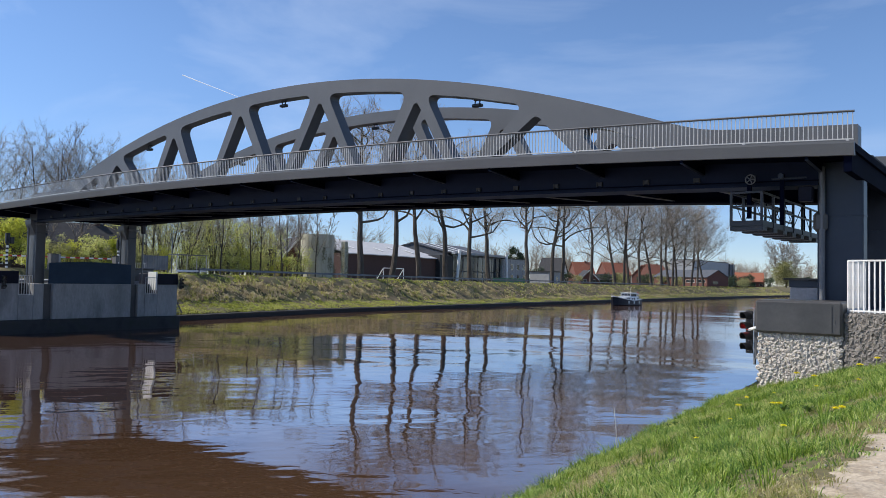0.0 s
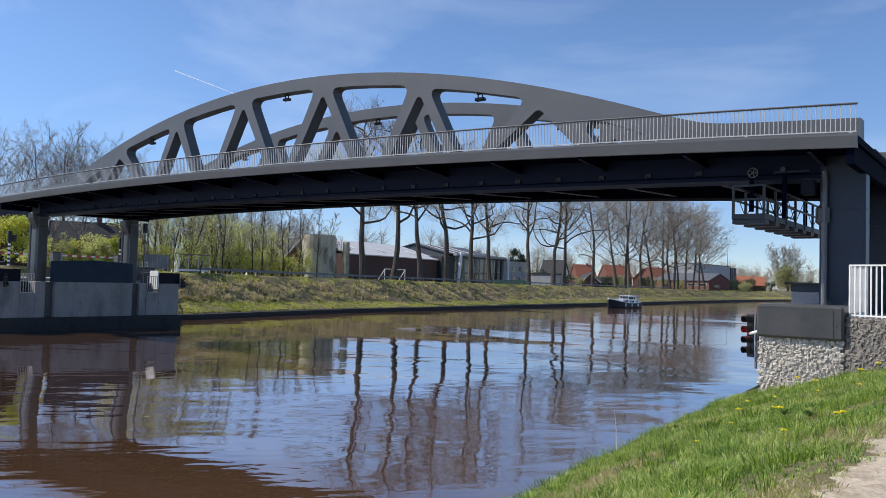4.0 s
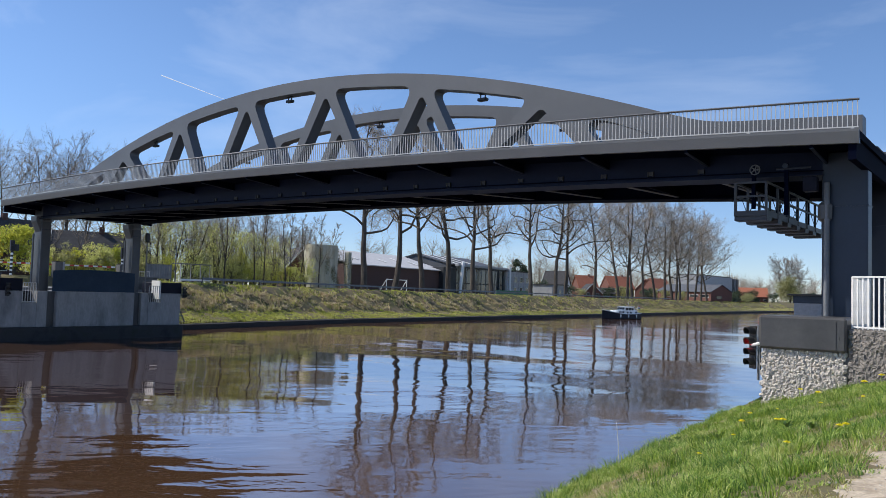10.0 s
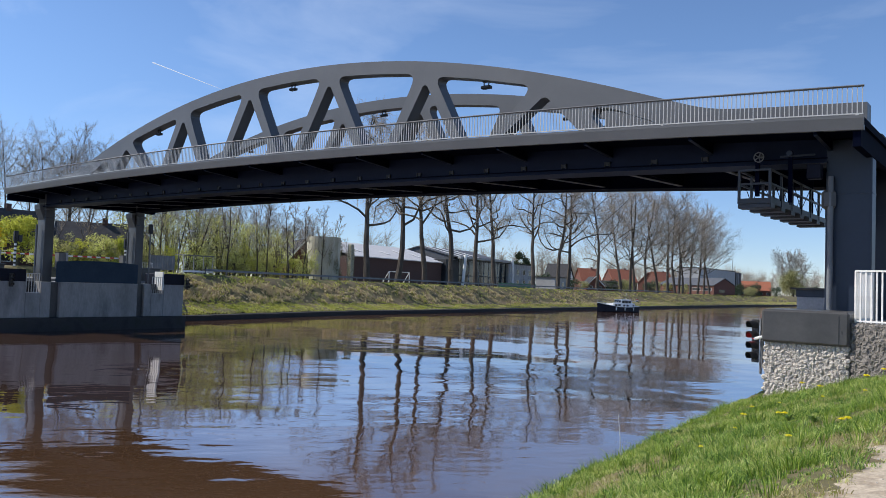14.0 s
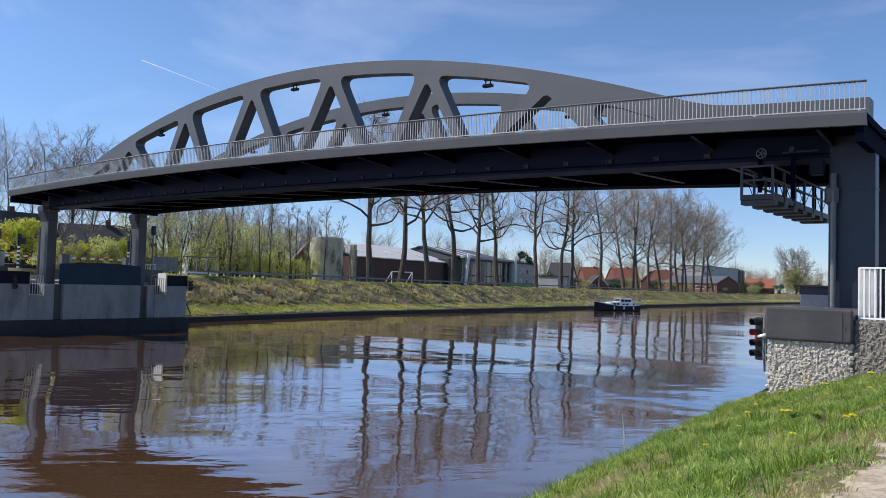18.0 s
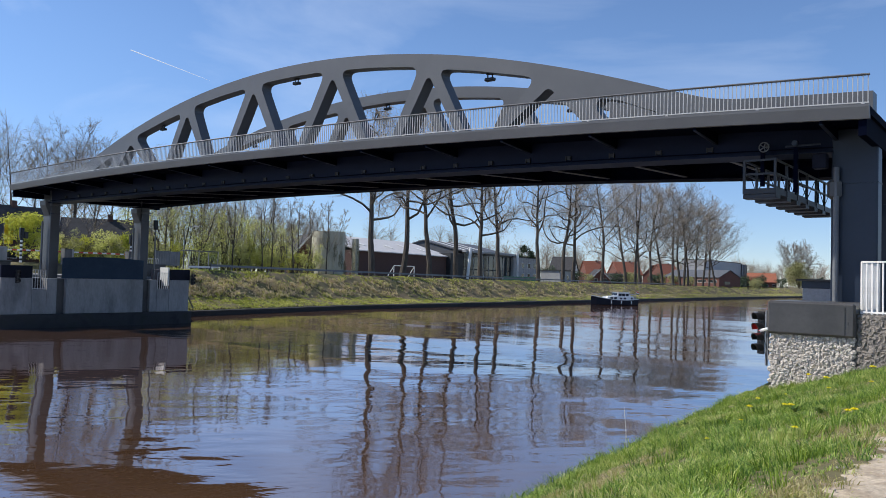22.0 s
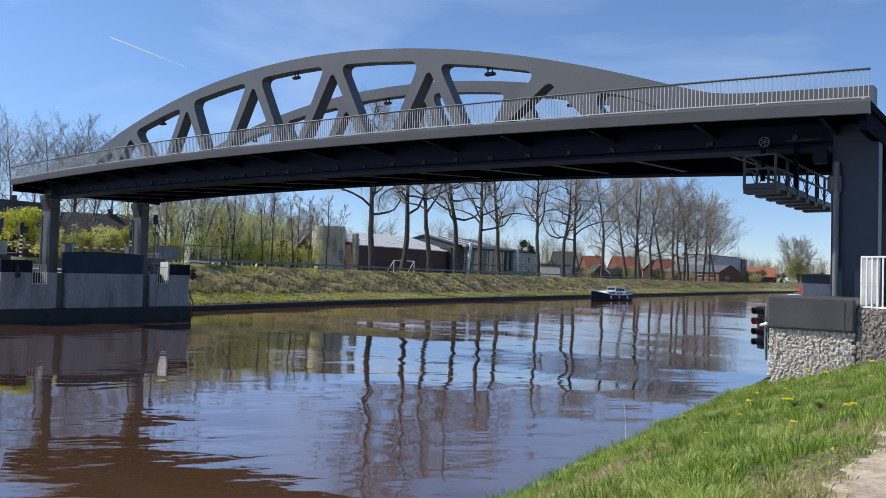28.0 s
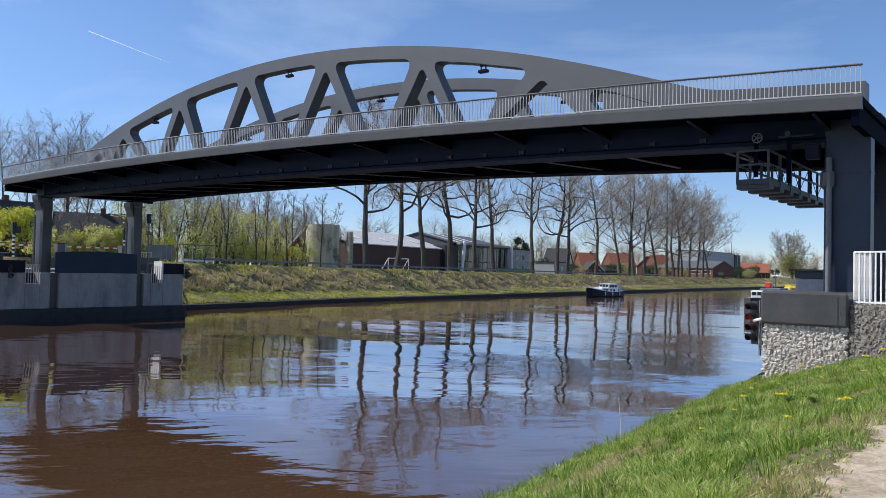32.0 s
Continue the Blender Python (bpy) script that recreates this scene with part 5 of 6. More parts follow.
def silo_block():
    t = thing("ivy_block", (-105.2, 78.0, settle(-105, 78)), "round pale concrete silo thinly overgrown with ivy", "tower", rz=97)
    bm = bmesh.new()
    tube(bm, (0, 2.6, 0), (0, 2.6, 8.8), 3.3, n=28)
    part("body", bm, M_SILO, t, "weathered concrete drum")
    part("ivy", leaf_cloud(3, [(3.35 * math.sin(0.42 * i - 1.3), 2.6 - 3.35 * math.cos(0.42 * i - 1.3), 1.5 + 1.7 * (i * 3 % 4), 0.7, 0.3, 1.9) for i in range(8)], 3000, 0.12, M_IVY_PALE), None, t, "thin grey-green ivy")
    p = thing("ivy_post", (-106.0, 84.0, settle(-106, 84)), "slim concrete post covered in ivy", "post", rz=97)
    part("body", boxed(-0.5, 0.5, 0, 1, 0, 7.8, 0.05), M_SILO, p)
    part("ivy", leaf_cloud(4, [(0, 0.3, 1.5 + 1.2 * i, 0.9, 0.6, 1.3) for i in range(5)], 1300, 0.14, M_IVY_PALE), None, p)


silo_block()


def sports_hall():
    t = thing("sports_hall", (-136.6, 135.0, settle(-136, 135)), "brown-walled hall with a pale corrugated roof", "hall", rz=97.2)
    w = 46.0
    part("wall", boxed(-w / 2, w / 2, 0, 30, 0, 7.0), M_BRICK_DARK, t)
    bm = bmesh.new()
    prism(bm, [(-0.6, 6.8), (15, 11.1), (30.6, 6.8), (30.6, 7.05), (15, 11.4), (-0.6, 7.05)], "x", -w / 2 - 0.4, w / 2 + 0.2)
    rf = part("roof", bm, M_ROOF_METAL, t)
    for x, y in ((-14, 6), (-2, 5), (8, 7.5), (14, 5)):
        z = 7.05 + (y + 0.6) * 4.35 / 15.6 + 0.2 + 0.1
        bm = bmesh.new()
        prism(bm, [(y - 1.6, z - 0.62), (y + 1.6, z + 0.27), (y + 1.6, z + 0.35), (y - 1.6, z - 0.54)], "x", x - 0.5, x + 0.5)
        part("skylight", bm, M_WHITE, rf)
    k = thing("community_hall", (-139.4, 176.5, settle(-139, 176)), "glass-fronted hall with slate roof and slanting white columns", "hall", rz=96.5)
    w = 41.0
    part("wall", boxed(-w / 2, w / 2, 0.6, 30, 0, 8.2), M_PANEL_DARK, k)
    bm = bmesh.new()
    prism(bm, [(0.2, 8.25), (18, 12.6), (18, 12.9), (0.2, 8.6)], "x", -9.5, 24.0)
    prism(bm, [(18, 12.6), (36, 8.2), (36, 8.5), (18, 12.9)], "x", -9.5, 24.0)
    rf = part("roof", bm, M_ROOF_GREY, k)
    bm = bmesh.new()
    prism(bm, [(1.0, 8.0), (35.0, 8.0), (18.0, 12.55)], "x", -9.2, 23.6)
    part("gable_wall", bm, M_ROOF_GREY, k)
    for x in (-5.0, 1.5, 8.0):
        bm = bmesh.new()
        bar(bm, (x, 0.3, 8.72), (x, 17.5, 12.88), 1.0, 0.12)
        part("roof_strip", bm, M_WHITE, rf, "white roof light strip")
    part("fascia", boxed(-w / 2 + 6, w / 2 + 0.4, -1.2, 0.15, 8.7, 9.5, 0.05), M_PANEL, k)
    part("flat_roof", boxed(-w / 2 + 6, w / 2 + 0.4, 0.16, 5.0, 9.2, 9.4), M_PANEL_DARK, k)
    for i in range(10):
        x = -w / 2 + 9.0 + 3.3 * i
        for z, h in ((0.2, 3.2), (3.7, 4.9)):
            p = part("window", boxed(x - 1.35, x + 1.35, 0.5, 0.58, z, z + h), M_GLASS, k)
        part("mullion", boxed(x + 1.38, x + 1.55, 0.4, 0.55, 0, 8.6), M_RAIL, k)
    for x0, x1 in ((-14.6, -12.6), (19.6, 19.9)):
        bm = bmesh.new()
        tube(bm, (x0, -1.9, 0), (x1, -1.7, 9.9), 0.5, 0.5, n=12)
        part("slanting_column", bm, M_WHITE, k, "white slanting column")
    b = thing("office_block", (-142.3, 206.0, settle(-142, 206)), "grey panelled two-storey block with dark windows", "office", rz=95)
    w = 20.0
    part("wall", boxed(-w / 2, w / 2, 0, 14, 0, 8.5), M_PANEL, b)
    part("roof_edge", boxed(-w / 2 - 0.15, w / 2 + 0.15, -0.15, 14.15, 8.5, 8.8), M_PANEL_DARK, b)
    for i in range(4):
        for z in (1.2, 4.9):
            window_at(b, -w / 2 + 2.8 + 4.6 * i, 0, z, 2.0, 1.9)
    for i in range(11):
        part("panel_joint", boxed(-w / 2 + 1.9 * i + 0.4, -w / 2 + 1.9 * i + 0.46, -0.02, -0.004, 0, 8.5), M_PANEL_DARK, b)
    g = thing("green_fence", (-122.0, 172.0, settle(-122, 172)), "green mesh fence of the sports field", "fence", rz=95)
    for i in range(13):
        part("post", boxed(-12.05 + 2.0 * i, -11.95 + 2.0 * i, 0, 0.1, 0, 1.75), M_FENCE, g)
        if i < 12:
            part("mesh_panel", boxed(-11.93 + 2.0 * i, -10.07 + 2.0 * i, 0.03, 0.06, 0.1, 1.65), M_FENCE, g)
    a = thing("grey_shed", (-140.0, 232.0, settle(-140, 232)), "low grey flat-roofed shed", "shed", rz=95)
    part("wall", boxed(-7, 7, 0, 8, 0, 4.6), M_PANEL, a)
    part("roof", boxed(-7.3, 7.3, -0.3, 8.3, 4.6, 4.9), M_PANEL_DARK, a)
    for i in range(3):
        window_at(a, -4.5 + 4.5 * i, 0, 1.2, 1.6, 1.8)


sports_hall()


def works_building():
    t = thing("brick_workshop", (-135.6, 358.3, settle(-134, 358)), "red brick workshop with a grey roof and white windows", "workshop", rz=-20)
    w, d = 34.0, 16.0
    bm = bmesh.new()
    prism(bm, [(0, 0), (d, 0), (d, 4.9), (d / 2, 8.3), (0, 4.9)], "x", -w / 2 - 4.5, w / 2 - 4.5)
    part("wall", bm, M_BRICK, t)
    for y0 in (-0.6, d + 0.6):
        bm = bmesh.new()
        prism(bm, [(y0, 4.65), (d / 2, 8.4), (d / 2, 8.7), (y0, 4.95)], "x", -w / 2 - 5.0, w / 2 - 4.1)
        part("roof", bm, M_ROOF_GREY, t)
    for x in (-14.0, -6.0, 2.0, 8.5):
        window_at(t, x, 0, 2.1, 5.4, 1.4)
    part("gable_window", boxed(w / 2 - 4.496, w / 2 - 4.4, 4.0, 8.0, 1.4, 2.9), M_GLASS, t)
    b = thing("factory_box", (-157.0, 466.0, settle(-157, 466)), "flat-roofed grey panelled factory building", "factory", rz=91)
    part("wall", boxed(-40, 30, 0, 14, 0, 15.6), M_PANEL, b)
    gz = part("stair_tower", boxed(30.02, 42, -0.5, 14, 0, 15.2), M_PANEL_DARK, b, "dark glazed stair tower")
    for i in range(3):
        part("mullion", boxed(31 + 3.6 * i, 31.5 + 3.6 * i, -0.75, -0.51, 0, 15.2), M_PANEL, gz)
    part("roof_edge", boxed(-40.2, 30, -0.3, 14, 15.6, 16.0), M_PANEL_DARK, b)
    bm = bmesh.new()
    tube(bm, (34, 3, 15.2), (34, 3, 24.5), 0.18, 0.1, n=6)
    part("antenna", bm, M_GUARD, b)


works_building()


def goal():
    t = thing("football_goal", (-102.4, 94.5, settle(-102.4, 94.5, 0.0)), "white football goal frame on the grass", "goal", rz=97)
    w, h, d = 7.6, 2.5, 1.7
    for x in (-w / 2, w / 2):
        for a, b in (((x, 0, 0), (x, 0, h)), ((x, 0, h), (x, d, 0))):
            bm = bmesh.new()
            tube(bm, a, b, 0.09, n=8)
            part("post", bm, M_WHITE, t)
    bm = bmesh.new()
    tube(bm, (-w / 2, 0, h), (w / 2, 0, h), 0.09, n=8)
    part("crossbar", bm, M_WHITE, t)


goal()


def guard_rail():
    t = thing("guard_rail", (0, 0, 0), "weathered steel guard rail along the far road", "guard rail")
    ys = [34.5 + 4.0 * i for i in range(60)]

    def spot(y, z):
        x = far_edge(y) - 11.3
        return Vector((x, y, ground_height(x, y) + z))
    me = mesh_of("post", boxed(-0.06, 0.06, -0.05, 0.05, -0.1, 0.78), M_GUARD)
    for y in ys:
        p = part("post", me, None, t)
        p.location = spot(y, 0)
    for y0, y1 in zip(ys, ys[1:]):
        a, b = spot(y0, 0.62) + Vector((0.08, 0, 0)), spot(y1, 0.62) + Vector((0.08, 0, 0))
        bm = bmesh.new()
        bar(bm, a, b, 0.06, 0.3)
        part("beam", bm, M_GUARD, t)


guard_rail()


def street_lamp(at, h, arm, label, rz=0.0):
    t = thing("street_lamp", (at[0], at[1], settle(*at)), label, "street lamp", "street lamps", rz=rz)
    bm = bmesh.new()
    tube(bm, (0, 0, 0), (0, 0, h * 0.86), 0.09, 0.06, n=8)
    part("pole", bm, M_GUARD, t)
    bm = bmesh.new()
    last = Vector((0, 0, h * 0.86))
    for i in range(1, 7):
        a = i / 6 * 1.45
        p = Vector((arm * (1 - math.cos(a)), 0, h * 0.86 + h * 0.14 * math.sin(a)))
        tube(bm, last, p, 0.055, n=6)
        last = p
    part("arm", bm, M_GUARD, t)
    part("lamp_head", boxed(last.x - 0.1, last.x + 0.75, -0.13, 0.13, last.z - 0.08, last.z + 0.06, 0.03), M_RAIL, t)


street_lamp((-88.0, 32.4), 6.0, 1.6, "grey street lamp with a curved arm", 90)
street_lamp((-121.8, 511.0), 9.5, 2.0, "grey street lamp with a curved arm", 90)
street_lamp((-103.0, 63.0), 7.5, 1.2, "grey street lamp with a curved arm", 90)


def crossing():
    """Barriers, signals and small street furniture at the head of the bridge."""
    g = 5.55
    for y0, y1, z in ((13.4, 19.8, 6.75), (6.5, 12.0, 6.75)):
        t = thing("barrier", (-80.0, y0, g), "red and white striped road barrier, lowered", "barrier", "road barriers")
        part("stand", boxed(-0.3, 0.3, -0.9, -0.1, -0.1, 1.5, 0.04), M_CONCRETE, t, "grey barrier stand")
        n = 12
        for i in range(n):
            a, b = (y1 - y0) * i / n, (y1 - y0) * (i + 1) / n
            part("arm_stripe", boxed(-0.05, 0.05, a, b, z - g - 0.07, z - g + 0.09), M_RED if i % 2 else M_WHITE, t)
        part("counterweight", boxed(-0.2, 0.2, -0.9, -0.45, z - g - 0.15, z - g + 0.15, 0.03), M_RED, t)
    for x, y, lab in ((-80.0, 20.1, "black and white striped post with a black signal"), (-79.2, 7.5, "black and white striped post with a black signal")):
        t = thing("crossing_signal", (x, y, g), lab, "traffic light", "crossing signals")
        for i in range(12):
            bm = bmesh.new()
            tube(bm, (0, 0, -0.1 + 0.21 * i), (0, 0, 0.11 + 0.21 * i), 0.13, n=10)
            part("band", bm, M_BLACK if i % 2 else M_WHITE, t)
        part("signal_box", boxed(-0.16, 0.16, -0.2, 0.2, 2.42, 3.5, 0.03), M_BLACK, t)
        part("signal_box", boxed(-0.16, 0.16, 0.22, 0.62, 2.42, 3.1, 0.03), M_BLACK, t)
        for i in range(3):
            bm = bmesh.new()
            tube(bm, (0.16, 0, 2.62 + 0.32 * i), (0.3, 0, 2.65 + 0.32 * i), 0.12, n=10)
            part("hood", bm, M_BLACK, t)
    for y in (11.4, 18.6):
        t = thing("concrete_post", (-77.5, y, g - 0.1), "square grey concrete bollard", "bollard", "concrete bollards")
        part("body", boxed(-0.45, 0.45, -0.4, 0.4, -0.1, 1.55, 0.05), M_STAIN, t)
        part("top", boxed(-0.48, 0.48, -0.43, 0.43, 1.55, 1.62, 0.03), M_CONCRETE_DARK, t)
    t = thing("panel_fence", (-81.6, 24.3, 5.45), "pale grey corrugated fence panel", "fence")
    for i in range(10):
        part("slat", boxed(-0.03, 0.03, 0.34 * i, 0.34 * i + 0.31, 0.2, 1.95), M_GUARD, t)
    for y in (0.0, 3.3):
        part("post", boxed(-0.09, -0.035, y, y + 0.1, -0.2, 2.05), M_GUARD, t)
    picket_rail("approach_railing", (-74.5, 17.0, 5.35), (-80.5, 24.0, 5.45), 0.95, 0.6, M_WHITE_RAIL, "white approach railing beside the bridge head")
    t = thing("bus_shelter", (-85.0, 31.2, 5.25), "glass bus shelter with a white frame", "shelter", rz=8)
    for y in (0.0, 1.7, 3.4, 5.1):
        part("post", boxed(-0.04, 0.04, y - 0.04, y + 0.04, 0, 2.45), M_RAIL, t)
        if y < 5:
            part("pane", boxed(-0.012, 0.012, y + 0.06, y + 1.62, 0.35, 2.3), M_CLEAR, t, "clear glass pane")
    part("roof", boxed(-1.5, 0.2, -0.2, 5.3, 2.45, 2.55, 0.02), M_GUARD, t)
    part("base_rail", boxed(-0.06, 0.06, 0, 5.1, 0.25, 0.5), M_WHITE, t)
    t = thing("banner_flag", (-85.2, 8.2, 5.3), "tall yellow banner on a pole", "banner")
    bm = bmesh.new()
    tube(bm, (0, 0, -0.2), (0, 0, 5.0), 0.05, n=8)
    part("pole", bm, M_GUARD, t)
    bm = bmesh.new()
    prism(bm, [(0.06, 2.1), (0.95, 2.2), (1.0, 4.8), (0.06, 4.9)], "x", -0.02, 0.02)
    part("banner", bm, M_YELLOW, t)
    t = thing("barrier_housing", (-70.2, 12.9, 4.9), "small grey barrier housing beside the pier", "cabinet")
    part("body", boxed(-0.6, 0.6, -0.8, 0.8, -0.2, 1.2, 0.05), M_PANEL, t)
    for x, y, z in ((-67.5, -0.5, 5.5), (-67.5, 14.5, 5.6)):
        t = thing("deck_edge_block", (x, y, 4.0), "dark steel service platform behind the pier", "platform")
        part("body", boxed(-1.0, 1.0, -1.8, 1.8, -0.5, z - 4.0, 0.05), M_CAP, t)
        part("edge", boxed(-1.05, 1.05, -1.85, 1.85, z - 4.0, z - 3.9, 0.02), M_STEEL, t)


crossing()
fs = thing("abutment", (-72.0, 7.2, 2.0), "concrete bridge abutment at the head of the far road", "abutment", kind="structure")
part("body", boxed(-4.0, 5.7, -9.0, 9.0, -3.0, 2.4, 0.05), M_CONCRETE, fs)


# ---------------------------------------------------------------- boats
def hull(bm, length, beam, depth, bow=0.45, sheer=0.35, n=14):
    """A boat hull along local x, bow to +x, keel below z = 0."""
    rings = []
    for i in range(n + 1):
        t = i / n
        x = -length / 2 + length * t
        k = 1.0 if t < 1 - bow else math.sqrt(max(0.0, 1 - ((t - (1 - bow)) / bow) ** 2.2))
        k *= 0.86 + 0.14 * min(1.0, t / 0.25)
        half = max(beam / 2 * k, 0.03)
        top = depth + sheer * (abs(t - 0.35) / 0.65) ** 2
        rings.append([bm.verts.new((x - 0.0, s * half * q, z)) for s, q, z in ((-1, 1.0, top), (-1, 0.97, 0.12), (-1, 0.62, -0.45), (1, 0.62, -0.45), (1, 0.97, 0.12), (1, 1.0, top))])
    for a, b in zip(rings, rings[1:]):
        for i in range(6):
            bm.faces.new((a[i], a[(i + 1) % 6], b[(i + 1) % 6], b[i]))
    bm.faces.new(rings[0])
    bm.faces.new(rings[-1][::-1])
    bmesh.ops.recalc_face_normals(bm, faces=bm.faces)


def cruiser():
    t = thing("motor_cruiser", (0, 0, 0), "navy and white steel motor cruiser under way", "boat")
    bm = bmesh.new()
    hull(bm, 11.0, 3.5, 1.05, 0.5, 0.85)
    h = part("hull", bm, M_NAVY, t, "navy blue steel hull")
    bm = bmesh.new()
    hull(bm, 11.1, 3.58, 1.12, 0.5, 0.85)
    cut = [v for v in bm.verts]
    for v in cut:
        if v.co.z < 0.5:
            v.co.z = (1.04 + 0.85 * (abs((v.co.x + 5.55) / 11.1 - 0.35) / 0.65) ** 2) - 0.06
    part("gunwale", bm, M_WHITE, h, "white rubbing strake")
    bm = bmesh.new()
    prism(bm, [(-4.4, 1.0), (2.6, 1.0), (1.9, 1.75), (-0.2, 1.85), (-0.5, 2.5), (-3.2, 2.55), (-3.6, 1.9), (-4.4, 1.8)], "y", -1.25, 1.25, 0.06)
    cab = part("cabin", bm, M_WHITE, t, "white cabin and wheelhouse")
    for sy in (-1, 1):
        for x, z, w, hh in ((1.1, 1.25, 0.7, 0.36), (0.2, 1.25, 0.7, 0.36), (-0.95, 1.85, 0.75, 0.5), (-1.85, 1.85, 0.75, 0.5), (-2.75, 1.85, 0.7, 0.48), (-1.2, 1.2, 0.6, 0.34), (-2.2, 1.2, 0.6, 0.34), (-3.9, 1.25, 0.5, 0.34)):
            y = sy * 1.262
            part("cabin_window", boxed(x - w / 2, x + w / 2, y - 0.01, y + 0.01, z, z + hh), M_GLASS, cab)
    for y in (-0.75, 0, 0.75):
        bm = bmesh.new()
        prism(bm, [(-0.28, 1.95), (-0.22, 1.95), (-0.44, 2.42), (-0.5, 2.42)], "y", y - 0.32, y + 0.32)
        part("windscreen", bm, M_GLASS, cab)
    part("wheelhouse_roof", boxed(-3.45, -0.35, -1.4, 1.4, 2.55, 2.63, 0.03), M_WHITE, cab)
    part("aft_canopy", boxed(-5.0, -3.3, -1.3, 1.3, 2.1, 2.25, 0.06), M_PANEL, t, "grey canvas aft canopy")
    for x in (-4.9, -4.1):
        for y in (-1.25, 1.25):
            part("canopy_post", boxed(x - 0.03, x + 0.03, y - 0.03, y + 0.03, 1.1, 2.1), M_RAIL, t)
    for sy in (-1, 1):
        for i in range(7):
            x = 0.9 + 0.62 * i
            half = 1.72 * math.sqrt(max(0.02, 1 - max(0.0, (x + 0.0) / 5.6) ** 2.2))
            z = 1.15 + 0.85 * (abs((x + 5.5) / 11 - 0.35) / 0.65) ** 2
            part("stanchion", boxed(x - 0.02, x + 0.02, sy * half - 0.02, sy * half + 0.02, z, z + 0.55), M_RAIL, t)
            if i < 6:
                x2 = x + 0.62
                h2 = 1.72 * math.sqrt(max(0.02, 1 - max(0.0, x2 / 5.6) ** 2.2))
                z2 = 1.15 + 0.85 * (abs((x2 + 5.5) / 11 - 0.35) / 0.65) ** 2
                bm = bmesh.new()
                tube(bm, (x, sy * half, z + 0.55), (x2, sy * h2, z2 + 0.55), 0.02, n=5)
                part("pulpit_rail", bm, M_RAIL, t)
    bm = bmesh.new()
    tube(bm, (-2.6, 0, 2.6), (-2.9, 0, 3.9), 0.05, 0.03, n=6)
    part("mast", bm, M_RAIL, t)
    bm = bmesh.new()
    tube(bm, (-5.3, 0, 1.5), (-5.9, 0, 3.0), 0.03, n=6)
    part("flagstaff", bm, M_RAIL, t)
    for i, m in enumerate((M_RED, M_WHITE, M_NAVY)):
        bm = bmesh.new()
        prism(bm, [(-5.85 - 0.0, 2.85 - 0.2 * i), (-6.6, 2.6 - 0.2 * i), (-6.6, 2.42 - 0.2 * i), (-5.8, 2.67 - 0.2 * i)], "y", -0.015, 0.015)
        part("flag_stripe", bm, m, t)
    for x in (-3.5, -1.0, 1.5):
        bm = bmesh.new()
        tube(bm, (x, 1.8, 0.35), (x, 1.8, 0.95), 0.13, n=8)
        part("fender", bm, M_WHITE, t)
    return t


def workboat():
    t = thing("work_boat", (0, 0, 0), "grey work boat with red deck box and yellow crane", "boat")
    bm = bmesh.new()
    hull(bm, 22.0, 3.6, 2.1, 0.25, 0.25)
    h = part("hull", bm, M_PANEL_DARK, t, "dark grey steel hull")
    part("deck", boxed(-10.6, 8.0, -1.6, 1.6, 2.1, 2.28, 0.03), M_PANEL, t, "pale grey deck")
    w = part("wheelhouse", boxed(6.2, 8.2, -0.75, 0.75, 2.28, 3.3, 0.08), M_WHITE, t, "low white wheelhouse")
    for y in (-0.36, 0.36):
        part("window", boxed(8.2, 8.23, y - 0.3, y + 0.3, 2.65, 3.12), M_GLASS, w)
    for sy in (-1, 1):
        part("window", boxed(6.5, 7.9, sy * 0.76 - 0.015, sy * 0.76 + 0.015, 2.65, 3.12), M_GLASS, w)
    part("deckhouse", boxed(-2.4, 1.6, -1.4, 1.4, 2.28, 3.6, 0.06), M_GUARD, t, "weathered grey deckhouse")
    bm = bmesh.new()
    tube(bm, (0.9, 0.5, 2.2), (0.9, 0.5, 5.9), 0.11, 0.07, n=8)
    m = part("mast", bm, M_GUARD, t)
    part("radar_bar", boxed(0.78, 1.02, -0.1, 1.1, 5.3, 5.42, 0.03), M_WHITE, m)
    part("cargo_box", boxed(-0.6, 0.6, -1.0, -0.2, 3.6, 4.4, 0.06), M_RED, t, "red tarpaulin-covered box")
    part("box_strap", boxed(-0.1, 0.1, -1.03, -0.17, 3.6, 4.43), M_WHITE, t)
    c = part("crane_base", boxed(-8.6, -7.6, -0.5, 0.5, 2.28, 3.7, 0.08), M_YELLOW, t, "yellow deck crane")
    bm = bmesh.new()
    bar(bm, (-8.1, -0.4, 3.9), (-8.1, 1.2, 3.7), 0.3, 0.3)
    part("crane_arm", bm, M_YELLOW, c)
    for sy in (-1, 1):
        for i in range(9):
            part("stanchion", boxed(-9.8 + 2.0 * i, -9.76 + 2.0 * i, sy * 1.56 - 0.02, sy * 1.56 + 0.02, 2.28, 3.2), M_GUARD, t)
    return t


cruiser_boat, work_boat = cruiser(), workboat()
cruiser_boat.scale = (1.02, 1.02, 1.12)


def contrail():
    bm = bmesh.new()
    n = 24
    for i in range(n):
        a, b = i / n, (i + 1) / n
        r = 1.7 * (1 - a) ** 0.6 + 0.1
        tube(bm, (300 * a, 0, 0), (300 * b, 0, 0), r, 1.7 * (1 - b) ** 0.6 + 0.08, n=6)
    return solid("contrail", bm, M_TRAIL, "thin white vapour trail across the blue sky", "contrail")


trail = contrail()

# ---------------------------------------------------------------- grass and flowers


